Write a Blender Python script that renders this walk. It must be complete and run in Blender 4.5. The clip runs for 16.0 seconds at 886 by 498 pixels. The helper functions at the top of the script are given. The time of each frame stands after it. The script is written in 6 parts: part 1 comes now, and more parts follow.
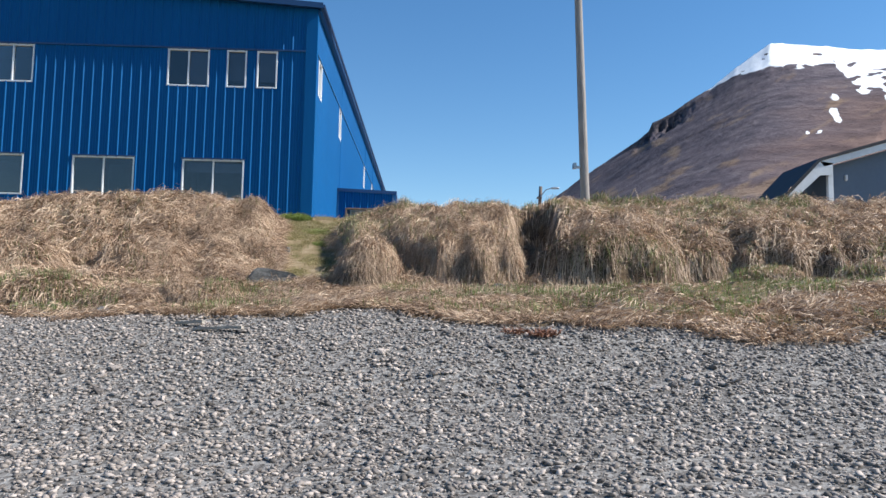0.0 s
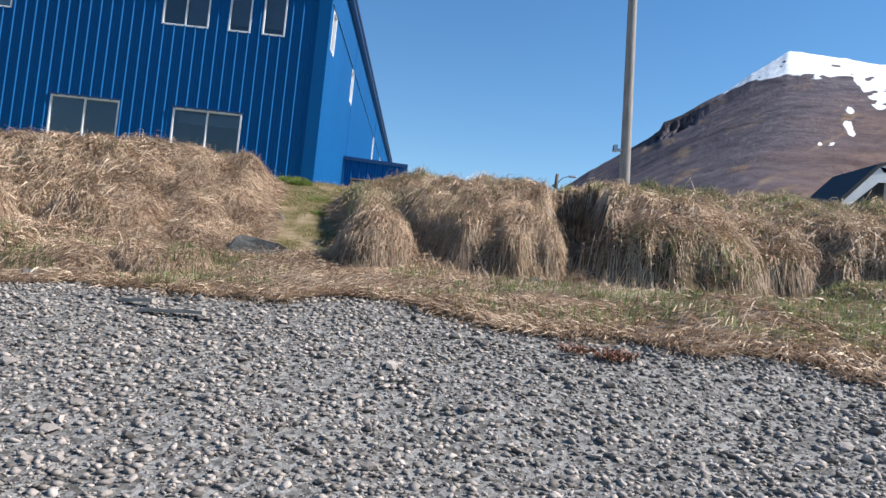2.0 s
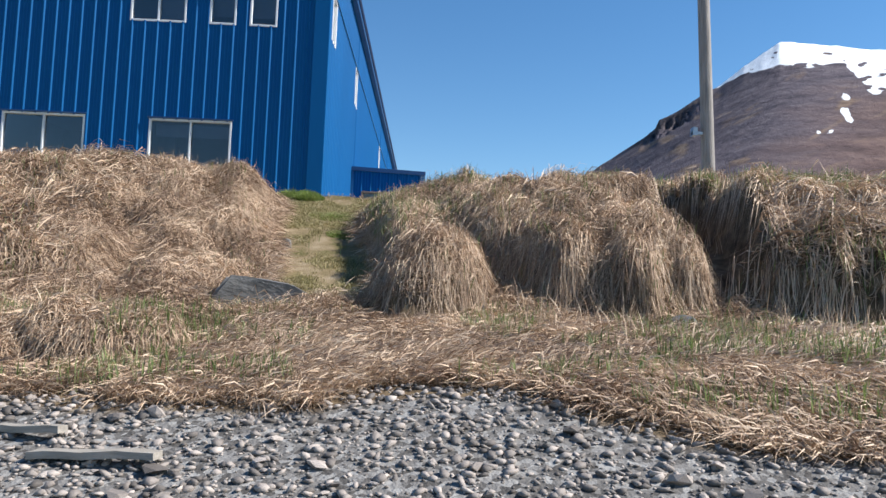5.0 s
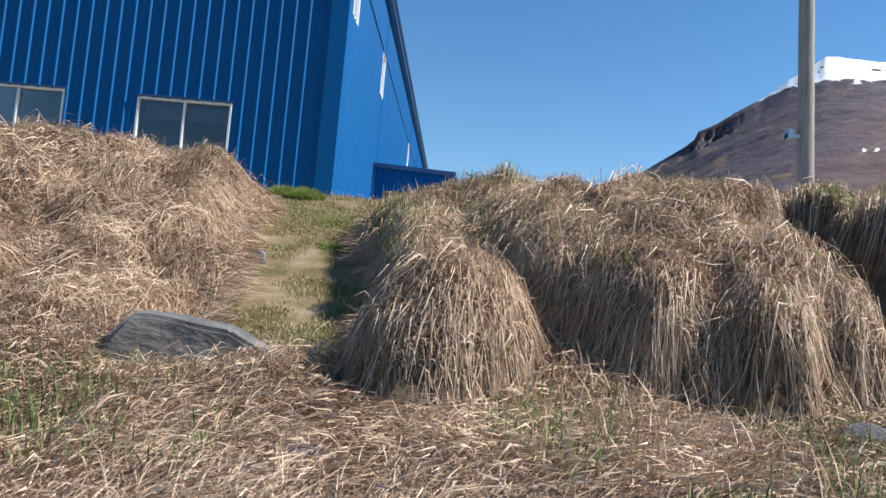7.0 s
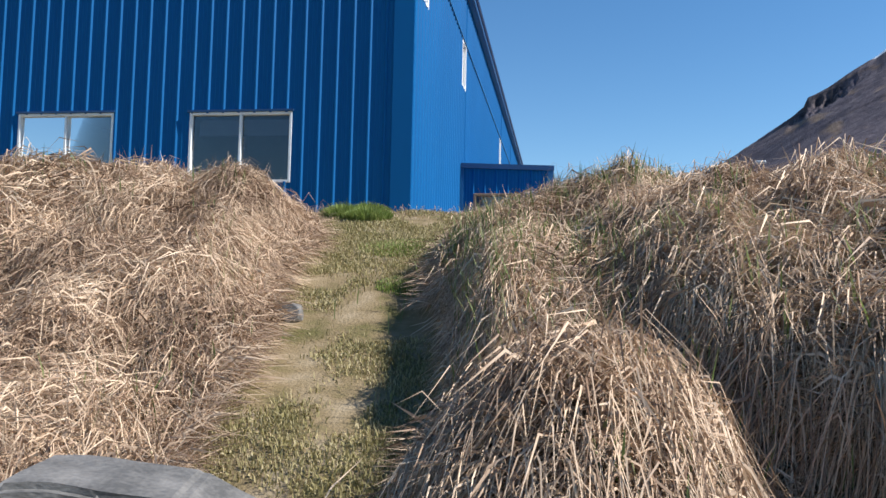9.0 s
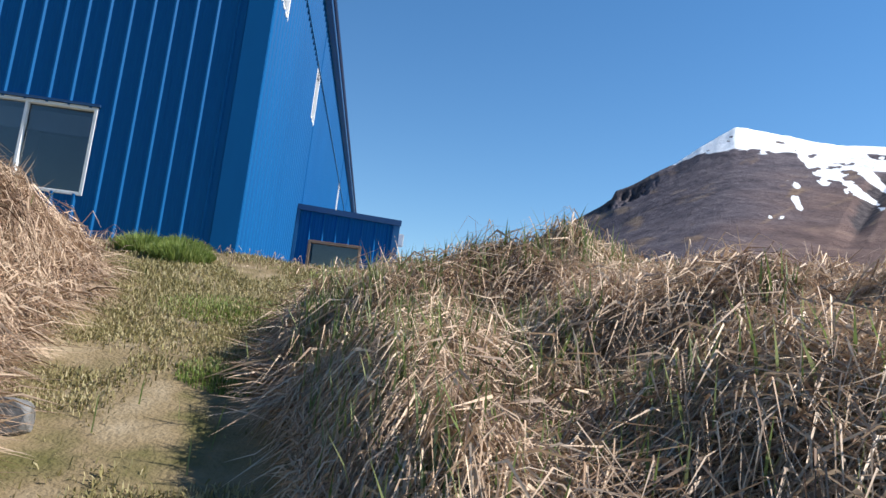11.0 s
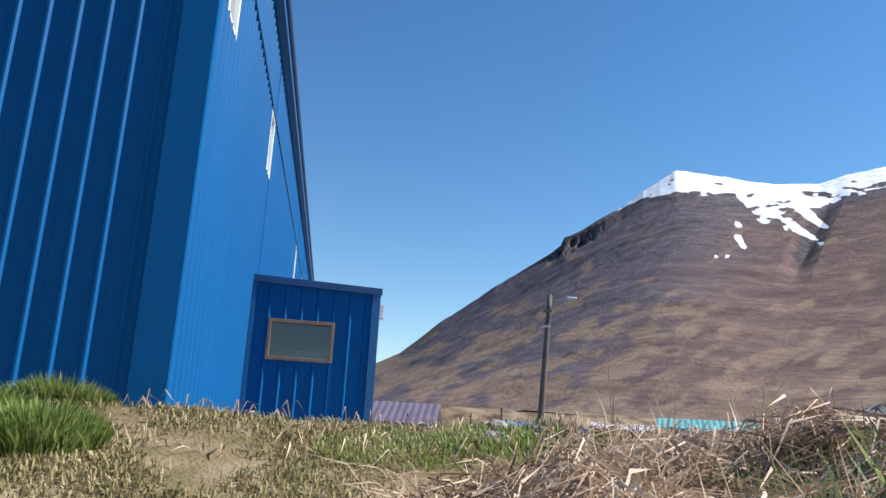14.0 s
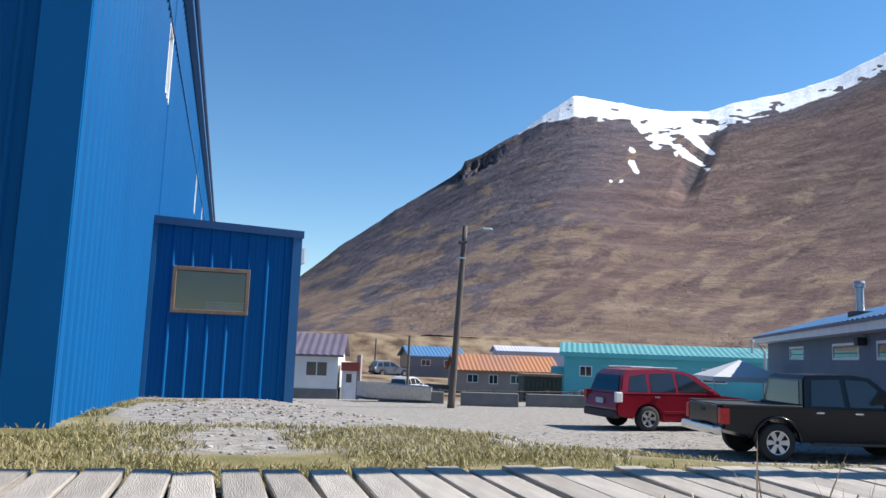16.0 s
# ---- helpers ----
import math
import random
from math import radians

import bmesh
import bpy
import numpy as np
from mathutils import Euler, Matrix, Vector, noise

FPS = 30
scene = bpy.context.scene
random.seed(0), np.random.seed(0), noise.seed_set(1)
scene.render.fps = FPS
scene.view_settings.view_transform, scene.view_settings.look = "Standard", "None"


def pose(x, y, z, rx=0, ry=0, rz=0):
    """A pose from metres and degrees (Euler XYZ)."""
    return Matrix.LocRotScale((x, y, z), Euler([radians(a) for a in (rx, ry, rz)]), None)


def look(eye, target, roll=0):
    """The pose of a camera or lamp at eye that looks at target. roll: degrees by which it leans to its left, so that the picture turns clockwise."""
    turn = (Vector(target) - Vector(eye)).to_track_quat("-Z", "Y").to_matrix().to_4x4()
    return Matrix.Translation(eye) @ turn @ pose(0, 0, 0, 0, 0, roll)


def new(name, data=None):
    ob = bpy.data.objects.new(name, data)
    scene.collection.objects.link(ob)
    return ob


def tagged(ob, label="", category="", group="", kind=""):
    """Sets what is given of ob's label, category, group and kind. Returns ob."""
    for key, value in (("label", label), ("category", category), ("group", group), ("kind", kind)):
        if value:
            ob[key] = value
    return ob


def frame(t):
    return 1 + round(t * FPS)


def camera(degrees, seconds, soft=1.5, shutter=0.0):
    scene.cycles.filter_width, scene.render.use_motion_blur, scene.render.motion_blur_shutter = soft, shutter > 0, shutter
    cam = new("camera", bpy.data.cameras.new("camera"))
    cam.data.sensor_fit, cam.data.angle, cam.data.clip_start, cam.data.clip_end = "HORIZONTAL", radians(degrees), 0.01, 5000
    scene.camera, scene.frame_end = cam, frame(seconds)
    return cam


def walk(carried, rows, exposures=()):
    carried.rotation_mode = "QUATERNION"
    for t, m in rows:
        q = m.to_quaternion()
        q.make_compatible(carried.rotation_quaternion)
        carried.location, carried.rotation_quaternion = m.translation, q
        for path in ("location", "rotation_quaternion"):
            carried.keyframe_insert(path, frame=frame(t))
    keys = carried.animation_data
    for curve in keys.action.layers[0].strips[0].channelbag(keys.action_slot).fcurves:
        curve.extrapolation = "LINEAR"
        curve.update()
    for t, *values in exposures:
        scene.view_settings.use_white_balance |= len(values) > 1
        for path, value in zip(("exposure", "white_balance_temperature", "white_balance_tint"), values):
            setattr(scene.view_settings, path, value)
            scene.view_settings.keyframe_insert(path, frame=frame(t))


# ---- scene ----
cam = camera(60.1, 16.0)
PATH = [
    (0, (3.553, -24.631, -3.318), (3.618, -22.64, -3.142), 1.1),
    (0.5, (3.437, -24.03, -3.259), (3.627, -22.048, -3.063), 4.3),
    (1, (3.332, -23.363, -3.241), (3.587, -21.385, -3.082), 5.7),
    (1.5, (3.271, -22.725, -3.186), (3.445, -20.737, -3.063), 7.2),
    (2, (3.272, -22.055, -3.159), (3.34, -20.061, -3.027), 5.6),
    (2.5, (3.127, -21.422, -3.123), (3.159, -19.426, -2.991), 5.5),
    (3, (3.018, -20.723, -3.069), (2.989, -18.727, -2.943), 3.9),
    (3.2, (2.954, -20.477, -3.048), (2.906, -18.481, -2.929), 2.0),
    (5.3, (2.501, -17.959, -2.708), (2.621, -15.97, -2.541), 2.4),
    (5.5, (2.512, -17.664, -2.665), (2.72, -15.682, -2.497), 3.7),
    (6, (2.563, -16.946, -2.617), (2.765, -14.961, -2.489), 5.2),
    (6.5, (2.587, -16.232, -2.498), (2.725, -14.242, -2.348), 5.3),
    (7, (2.629, -15.612, -2.325), (2.611, -13.619, -2.162), 4.9),
    (7.5, (2.705, -15.005, -2.15), (2.593, -13.013, -2.011), 1.1),
    (8, (2.695, -14.393, -1.948), (2.551, -12.403, -1.809), 2.9),
    (8.2, (2.703, -14.167, -1.924), (2.487, -12.182, -1.798), 3.1),
    (10.3, (2.215, -11.85, -1.671), (1.924, -9.883, -1.455), 0.5),
    (10.5, (2.176, -11.673, -1.657), (1.988, -9.695, -1.422), 2.2),
    (11, (2.065, -11.134, -1.517), (2.242, -9.166, -1.211), 6.7),
    (11.5, (2.065, -10.595, -1.394), (2.217, -8.625, -1.084), 5.2),
    (12, (1.938, -10.116, -1.275), (2.099, -8.166, -0.861), 4.3),
    (12.5, (1.76, -9.606, -1.226), (1.914, -7.657, -0.808), 3.3),
    (13, (1.631, -9.036, -1.139), (1.797, -7.092, -0.702), 3.1),
    (13.5, (1.568, -8.44, -0.964), (1.858, -6.511, -0.52), 2.2),
    (14, (1.561, -7.976, -0.751), (1.849, -6.049, -0.298), 3.3),
    (14.5, (1.481, -7.647, -0.598), (1.691, -5.713, -0.136), 4.6),
    (15, (1.295, -7.303, -0.406), (1.511, -5.362, 0.025), 3.9),
    (15.5, (1.242, -6.961, -0.317), (1.584, -5.008, -0.058), 3.3),
    (16, (1.246, -6.573, -0.193), (1.803, -4.67, 0.074), 2.0),
]
walk_exposure = ((0.0, 0.8), (16.0, 0.8))
walk(cam, [(t, look(eye, target, roll)) for t, eye, target, roll in PATH], walk_exposure)

# ---- world and sun ----
SUN_TO = Vector((0.73, -0.08, 0.67)).normalized()
world = bpy.data.worlds.new("sky")
scene.world = world
world.use_nodes = True
wn = world.node_tree
sky = wn.nodes.new("ShaderNodeTexSky")
sky.sky_type, sky.sun_disc = "NISHITA", False
sky.sun_elevation = math.asin(SUN_TO.z)
sky.sun_rotation = math.atan2(SUN_TO.x, SUN_TO.y)
sky.air_density, sky.dust_density, sky.ozone_density = 1.0, 0.0, 2.2
tone = wn.nodes.new("ShaderNodeHueSaturation")
tone.inputs["Saturation"].default_value, tone.inputs["Value"].default_value = 1.26, 1.45
wn.links.new(sky.outputs["Color"], tone.inputs["Color"])
wn.links.new(tone.outputs["Color"], wn.nodes["Background"].inputs["Color"])
wn.nodes["Background"].inputs["Strength"].default_value = 0.0625
sun = new("sun", bpy.data.lights.new("sun", "SUN"))
sun.data.energy, sun.data.angle, sun.data.color = 5.0, radians(0.53), (1.0, 0.965, 0.91)
sun.rotation_euler = SUN_TO.to_track_quat("Z", "Y").to_euler()
sun.location = (20, -4, 25)


# ---- materials ----
def material(name, c1, c2=None, scale=4.0, rough=0.7, metal=0.0, bump=0.0, bump_scale=40.0, detail=6.0, fine=0.35, stretch=(1, 1, 1), spec=0.5):
    """Two colours mixed by coarse and fine noise at real size, with relief."""
    m = bpy.data.materials.new(name)
    m.use_nodes = True
    nt, bsdf = m.node_tree, m.node_tree.nodes["Principled BSDF"]
    bsdf.inputs["Roughness"].default_value, bsdf.inputs["Metallic"].default_value = rough, metal
    bsdf.inputs["Specular IOR Level"].default_value = spec
    c2 = c2 or tuple(v * 0.8 for v in c1)
    tc, mp = nt.nodes.new("ShaderNodeTexCoord"), nt.nodes.new("ShaderNodeMapping")
    mp.inputs["Scale"].default_value = stretch
    nt.links.new(tc.outputs["Object"], mp.inputs["Vector"])
    n1, n2 = nt.nodes.new("ShaderNodeTexNoise"), nt.nodes.new("ShaderNodeTexNoise")
    for n, s in ((n1, scale), (n2, scale * 11)):
        n.inputs["Scale"].default_value, n.inputs["Detail"].default_value = s, detail
        nt.links.new(mp.outputs["Vector"], n.inputs["Vector"])
    mx = nt.nodes.new("ShaderNodeMix")
    mx.inputs["Factor"].default_value = fine
    nt.links.new(n1.outputs["Fac"], mx.inputs["A"])
    nt.links.new(n2.outputs["Fac"], mx.inputs["B"])
    ramp = nt.nodes.new("ShaderNodeValToRGB")
    ramp.color_ramp.elements[0].position, ramp.color_ramp.elements[1].position = 0.36, 0.64
    ramp.color_ramp.elements[0].color, ramp.color_ramp.elements[1].color = (*c2, 1), (*c1, 1)
    nt.links.new(mx.outputs["Result"], ramp.inputs["Fac"])
    nt.links.new(ramp.outputs["Color"], bsdf.inputs["Base Color"])
    if bump:
        nb, bp = nt.nodes.new("ShaderNodeTexNoise"), nt.nodes.new("ShaderNodeBump")
        nb.inputs["Scale"].default_value, nb.inputs["Detail"].default_value = bump_scale, 5
        nt.links.new(mp.outputs["Vector"], nb.inputs["Vector"])
        bp.inputs["Strength"].default_value, bp.inputs["Distance"].default_value = bump, 0.02
        nt.links.new(nb.outputs["Fac"], bp.inputs["Height"])
        nt.links.new(bp.outputs["Normal"], bsdf.inputs["Normal"])
    return m


def by_piece(m, low=0.7, high=1.2, hue=0.0, island=False):
    """Vary a material's brightness from piece to piece."""
    nt = m.node_tree
    bsdf = nt.nodes["Principled BSDF"]
    src = bsdf.inputs["Base Color"].links[0].from_socket
    if island:
        r = nt.nodes.new("ShaderNodeNewGeometry").outputs["Random Per Island"]
    else:
        r = nt.nodes.new("ShaderNodeObjectInfo").outputs["Random"]
    rng = nt.nodes.new("ShaderNodeMapRange")
    rng.inputs["To Min"].default_value, rng.inputs["To Max"].default_value = low, high
    nt.links.new(r, rng.inputs["Value"])
    hsv = nt.nodes.new("ShaderNodeHueSaturation")
    nt.links.new(rng.outputs["Result"], hsv.inputs["Value"])
    nt.links.new(src, hsv.inputs["Color"])
    if hue:
        hr = nt.nodes.new("ShaderNodeMath")
        hr.operation = "MULTIPLY_ADD"
        hr.inputs[1].default_value, hr.inputs[2].default_value = -hue, 1.0 + hue / 2
        nt.links.new(r, hr.inputs[0])
        nt.links.new(hr.outputs[0], hsv.inputs["Saturation"])
    nt.links.new(hsv.outputs["Color"], bsdf.inputs["Base Color"])
    return m


def glass(name, tint=(0.75, 0.8, 0.85), rough=0.02):
    m = bpy.data.materials.new(name)
    m.use_nodes = True
    nt = m.node_tree
    nt.nodes.remove(nt.nodes["Principled BSDF"])
    out = nt.nodes["Material Output"]
    tr, gl, mx, fr = (nt.nodes.new(n) for n in ("ShaderNodeBsdfTransparent", "ShaderNodeBsdfGlossy", "ShaderNodeMixShader", "ShaderNodeFresnel"))
    tr.inputs["Color"].default_value = (*tint, 1)
    gl.inputs["Roughness"].default_value = rough
    fr.inputs["IOR"].default_value = 1.72
    nt.links.new(fr.outputs[0], mx.inputs[0])
    nt.links.new(tr.outputs[0], mx.inputs[1])
    nt.links.new(gl.outputs[0], mx.inputs[2])
    nt.links.new(mx.outputs[0], out.inputs["Surface"])
    return m


def blade_material(name, c1, c2, c3, through_light=0.35, scale=1.3):
    """Grass: colour by blade and by patch, some light passing through."""
    m = bpy.data.materials.new(name)
    m.use_nodes = True
    nt = m.node_tree
    bsdf, out = nt.nodes["Principled BSDF"], nt.nodes["Material Output"]
    bsdf.inputs["Roughness"].default_value = 0.55
    bsdf.inputs["Specular IOR Level"].default_value = 0.3
    geo, tc, nz = nt.nodes.new("ShaderNodeNewGeometry"), nt.nodes.new("ShaderNodeTexCoord"), nt.nodes.new("ShaderNodeTexNoise")
    nz.inputs["Scale"].default_value, nz.inputs["Detail"].default_value = scale, 4
    nt.links.new(tc.outputs["Object"], nz.inputs["Vector"])
    ramp = nt.nodes.new("ShaderNodeValToRGB")
    cr = ramp.color_ramp
    cr.elements[0].color, cr.elements[1].color = (*c1, 1), (*c3, 1)
    cr.elements[0].position, cr.elements[1].position = 0.12, 0.95
    cr.elements.new(0.5).color = (*c2, 1)
    add = nt.nodes.new("ShaderNodeMath")
    add.operation = "MULTIPLY_ADD"
    add.inputs[1].default_value = 0.62
    sh = nt.nodes.new("ShaderNodeMath")
    sh.operation = "MULTIPLY_ADD"
    sh.inputs[1].default_value, sh.inputs[2].default_value = 0.9, -0.26
    nt.links.new(nz.outputs["Fac"], sh.inputs[0])
    nt.links.new(geo.outputs["Random Per Island"], add.inputs[0])
    nt.links.new(sh.outputs[0], add.inputs[2])
    nt.links.new(add.outputs[0], ramp.inputs["Fac"])
    nt.links.new(ramp.outputs["Color"], bsdf.inputs["Base Color"])
    tl, mx = nt.nodes.new("ShaderNodeBsdfTranslucent"), nt.nodes.new("ShaderNodeMixShader")
    mx.inputs[0].default_value = through_light
    nt.links.new(ramp.outputs["Color"], tl.inputs["Color"])
    nt.links.new(bsdf.outputs[0], mx.inputs[1])
    nt.links.new(tl.outputs[0], mx.inputs[2])
    nt.links.new(mx.outputs[0], out.inputs["Surface"])
    return m


M_BLUE = material("blue_painted_steel", (0.003, 0.093, 0.265), (0.0025, 0.083, 0.24), 0.6, 0.55, 0.0, 0.04, 3.0, stretch=(1, 1, 0.25), spec=0.08)
M_BLUE_TRIM = material("blue_trim_steel", (0.006, 0.10, 0.25), (0.005, 0.085, 0.22), 1.0, 0.45, 0.0, 0.03, 6)
M_NAVY = material("dark_blue_fascia", (0.012, 0.06, 0.17), (0.01, 0.05, 0.14), 1.0, 0.4)
M_WHITE = material("white_vinyl_frame", (0.74, 0.75, 0.77), (0.62, 0.63, 0.65), 2.0, 0.5, 0, 0.05, 30)
M_GLASS = glass("window_glass")
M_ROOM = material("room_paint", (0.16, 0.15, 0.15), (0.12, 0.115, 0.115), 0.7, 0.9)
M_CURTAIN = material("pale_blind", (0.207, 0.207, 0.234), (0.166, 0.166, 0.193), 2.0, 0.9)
M_WOODFRAME = material("brown_wood_frame", (0.23, 0.15, 0.1), (0.15, 0.095, 0.06), 6, 0.6, 0, 0.2, 60)
M_PAPER = material("white_card", (0.552, 0.552, 0.538), (0.483, 0.483, 0.469), 3, 0.8)
M_STRAW = blade_material("dead_straw", (0.11, 0.06, 0.038), (0.46, 0.328, 0.226), (0.75, 0.59, 0.435), 0.16)
M_GREEN = blade_material("fresh_green_blade", (0.065, 0.095, 0.03), (0.17, 0.225, 0.07), (0.34, 0.36, 0.18), 0.42)
M_LUSH = blade_material("lush_green_blade", (0.09, 0.14, 0.03), (0.22, 0.29, 0.07), (0.38, 0.42, 0.16), 0.45)
M_SHORT = blade_material("short_mossy_turf", (0.13, 0.115, 0.042), (0.29, 0.25, 0.105), (0.46, 0.385, 0.23), 0.3, 2.5)
M_DRIFT = material("bleached_driftwood", (0.359, 0.324, 0.283), (0.234, 0.207, 0.172), 6.0, 0.85, 0, 0.3, 40, stretch=(1, 8, 8))
M_STONE = by_piece(material("beach_stone", (0.314, 0.269, 0.238), (0.207, 0.177, 0.157), 9.0, 0.75, 0, 0.25, 60), 0.3, 1.55, island=True)
M_STONE_ONE = by_piece(material("beach_pebble", (0.314, 0.269, 0.238), (0.207, 0.177, 0.157), 9.0, 0.75, 0, 0.25, 60), 0.3, 1.55)
M_ROCK = material("slate_boulder", (0.2, 0.193, 0.185), (0.075, 0.074, 0.073), 3.0, 0.7, 0, 0.7, 9, stretch=(1, 1, 2.2))
M_PLANK = by_piece(material("weathered_plank", (0.42, 0.375, 0.325), (0.3, 0.265, 0.23), 3.0, 0.85, 0, 0.4, 30, stretch=(6, 0.6, 6)), 0.75, 1.15)
M_POLE = material("weathered_pole_wood", (0.359, 0.331, 0.31), (0.186, 0.166, 0.152), 7.0, 0.9, 0, 0.5, 20, stretch=(5, 5, 0.25))
M_POLE_DARK = material("tarred_pole_wood", (0.16, 0.125, 0.105), (0.07, 0.055, 0.048), 7.0, 0.9, 0, 0.5, 20, stretch=(5, 5, 0.25))
M_STEEL = material("galvanised_steel", (0.45, 0.46, 0.48), (0.33, 0.34, 0.36), 8, 0.4, 0.7)
M_RUBBER = material("tyre_rubber", (0.025, 0.025, 0.027), (0.015, 0.015, 0.016), 20, 0.85, 0, 0.3, 80)
M_ALLOY = material("alloy_rim", (0.68, 0.69, 0.71), (0.55, 0.56, 0.58), 8, 0.3, 0.85)
M_DARKPLASTIC = material("dark_plastic", (0.03, 0.03, 0.033), (0.02, 0.02, 0.022), 12, 0.6)
M_CARGLASS = material("dark_car_glass", (0.02, 0.024, 0.028), (0.015, 0.018, 0.02), 3, 0.05, spec=0.9)
M_REDPAINT = material("red_car_paint", (0.248, 0.00828, 0.0207), (0.207, 0.0069, 0.0166), 2, 0.22, 0.1, spec=0.7)
M_BLACKPAINT = material("black_car_paint", (0.008, 0.009, 0.012), (0.006, 0.007, 0.009), 2, 0.2, 0.0, spec=0.4)
M_WHITEPAINT = material("white_car_paint", (0.517, 0.524, 0.538), (0.469, 0.476, 0.483), 2, 0.25, spec=0.7)
M_GREYPAINT = material("grey_car_paint", (0.17, 0.19, 0.23), (0.14, 0.155, 0.19), 2, 0.28, 0.2)
M_CHROME = material("chrome_bumper", (0.72, 0.73, 0.75), (0.6, 0.61, 0.63), 6, 0.16, 1.0)
M_REDLENS = material("red_lamp_lens", (0.55, 0.015, 0.015), (0.42, 0.01, 0.01), 12, 0.2)
M_CLEARLENS = material("clear_lamp_lens", (0.8, 0.78, 0.76), (0.7, 0.68, 0.66), 12, 0.15)
M_SIDING = material("white_lap_siding", (0.74, 0.74, 0.73), (0.64, 0.64, 0.63), 0.8, 0.7)
M_MAUVE = material("mauve_metal_roof", (0.145, 0.117, 0.152), (0.117, 0.0931, 0.124), 0.8, 0.5)
M_TEAL = material("turquoise_siding", (0.10, 0.45, 0.50), (0.085, 0.39, 0.44), 0.5, 0.65)
M_TEALROOF = material("turquoise_metal_roof", (0.11, 0.317, 0.317), (0.0897, 0.276, 0.283), 0.5, 0.45)
M_SLATE = material("slate_blue_siding", (0.11, 0.145, 0.2), (0.09, 0.12, 0.17), 0.7, 0.65)
M_BLUEROOF = material("light_blue_metal_roof", (0.0897, 0.2, 0.359), (0.0759, 0.172, 0.317), 0.6, 0.4)
M_ORANGE = material("rusty_orange_roof", (0.379, 0.152, 0.0621), (0.29, 0.138, 0.0897), 0.25, 0.7)
M_TAN = material("tan_house_siding", (0.29, 0.262, 0.248), (0.234, 0.214, 0.2), 0.6, 0.8)
M_LAV = material("pale_lavender_siding", (0.5, 0.5, 0.62), (0.42, 0.43, 0.54), 0.6, 0.75)
M_CONCRETE = material("grey_concrete", (0.193, 0.193, 0.19), (0.138, 0.138, 0.137), 1.5, 0.9, 0, 0.4, 20)
M_KELP = blade_material("dried_seaweed", (0.069, 0.0276, 0.0172), (0.138, 0.0586, 0.0345), (0.234, 0.117, 0.069), 0.1)
M_ROOFDARK = material("dark_roof_edge", (0.02, 0.022, 0.032), (0.015, 0.017, 0.025), 2, 0.7)
M_WINDARK = material("far_window_glass", (0.025, 0.03, 0.04), (0.02, 0.024, 0.03), 2, 0.08, spec=0.8)
M_DARKGREEN = material("dark_green_shed", (0.03, 0.045, 0.035), (0.02, 0.03, 0.025), 2, 0.8)
M_REDROOF = material("red_porch_roof", (0.31, 0.0483, 0.0345), (0.248, 0.0414, 0.031), 2, 0.6)
M_CANVAS = material("white_canvas", (0.538, 0.545, 0.552), (0.483, 0.49, 0.497), 1, 0.8)

M_SCAR = material("raw_peat_soil", (0.06, 0.042, 0.032), (0.022, 0.016, 0.013), 0.5, 0.95, 0, 0.5, 3)

# ---- mesh helpers ----
def part(name, bm, mat, parent=None, label="", smooth=False):
    """Link a bmesh as one mesh object under a thing or part."""
    me = bpy.data.meshes.new(name)
    bm.normal_update()
    bm.to_mesh(me)
    bm.free()
    me.materials.append(mat)
    if smooth:
        me.polygons.foreach_set("use_smooth", [True] * len(me.polygons))
    ob = new(name, me)
    ob.parent = parent
    return tagged(ob, label)


def box(bm, x0, x1, y0, y1, z0, z1):
    v = [bm.verts.new(p) for p in ((x0, y0, z0), (x1, y0, z0), (x1, y1, z0), (x0, y1, z0), (x0, y0, z1), (x1, y0, z1), (x1, y1, z1), (x0, y1, z1))]
    for f in ((3, 2, 1, 0), (4, 5, 6, 7), (0, 1, 5, 4), (1, 2, 6, 5), (2, 3, 7, 6), (3, 0, 4, 7)):
        bm.faces.new([v[i] for i in f])
    return v


def boxes(*bs):
    bm = bmesh.new()
    for b in bs:
        box(bm, *b)
    return bm


def rounded(b, r=0.02, seg=2):
    bm = boxes(b)
    bmesh.ops.bevel(bm, geom=bm.edges[:], offset=r, segments=seg, affect="EDGES", profile=0.5)
    return bm


def tube(bm, path, radii, sides=12, cap=True):
    """A round tube along a path."""
    rings = []
    for i, (p, r) in enumerate(zip(path, radii)):
        p = Vector(p)
        d = (Vector(path[min(i + 1, len(path) - 1)]) - Vector(path[max(i - 1, 0)])).normalized()
        a = d.cross(Vector((0, 1, 0)) if abs(d.y) < 0.9 else Vector((1, 0, 0))).normalized()
        b = d.cross(a)
        rings.append([bm.verts.new(p + (a * math.cos(k) + b * math.sin(k)) * r) for k in (2 * math.pi * j / sides for j in range(sides))])
    for r0, r1 in zip(rings, rings[1:]):
        for j in range(sides):
            bm.faces.new((r0[j], r0[(j + 1) % sides], r1[(j + 1) % sides], r1[j]))
    if cap:
        bm.faces.new(rings[0][::-1])
        bm.faces.new(rings[-1])
    return bm


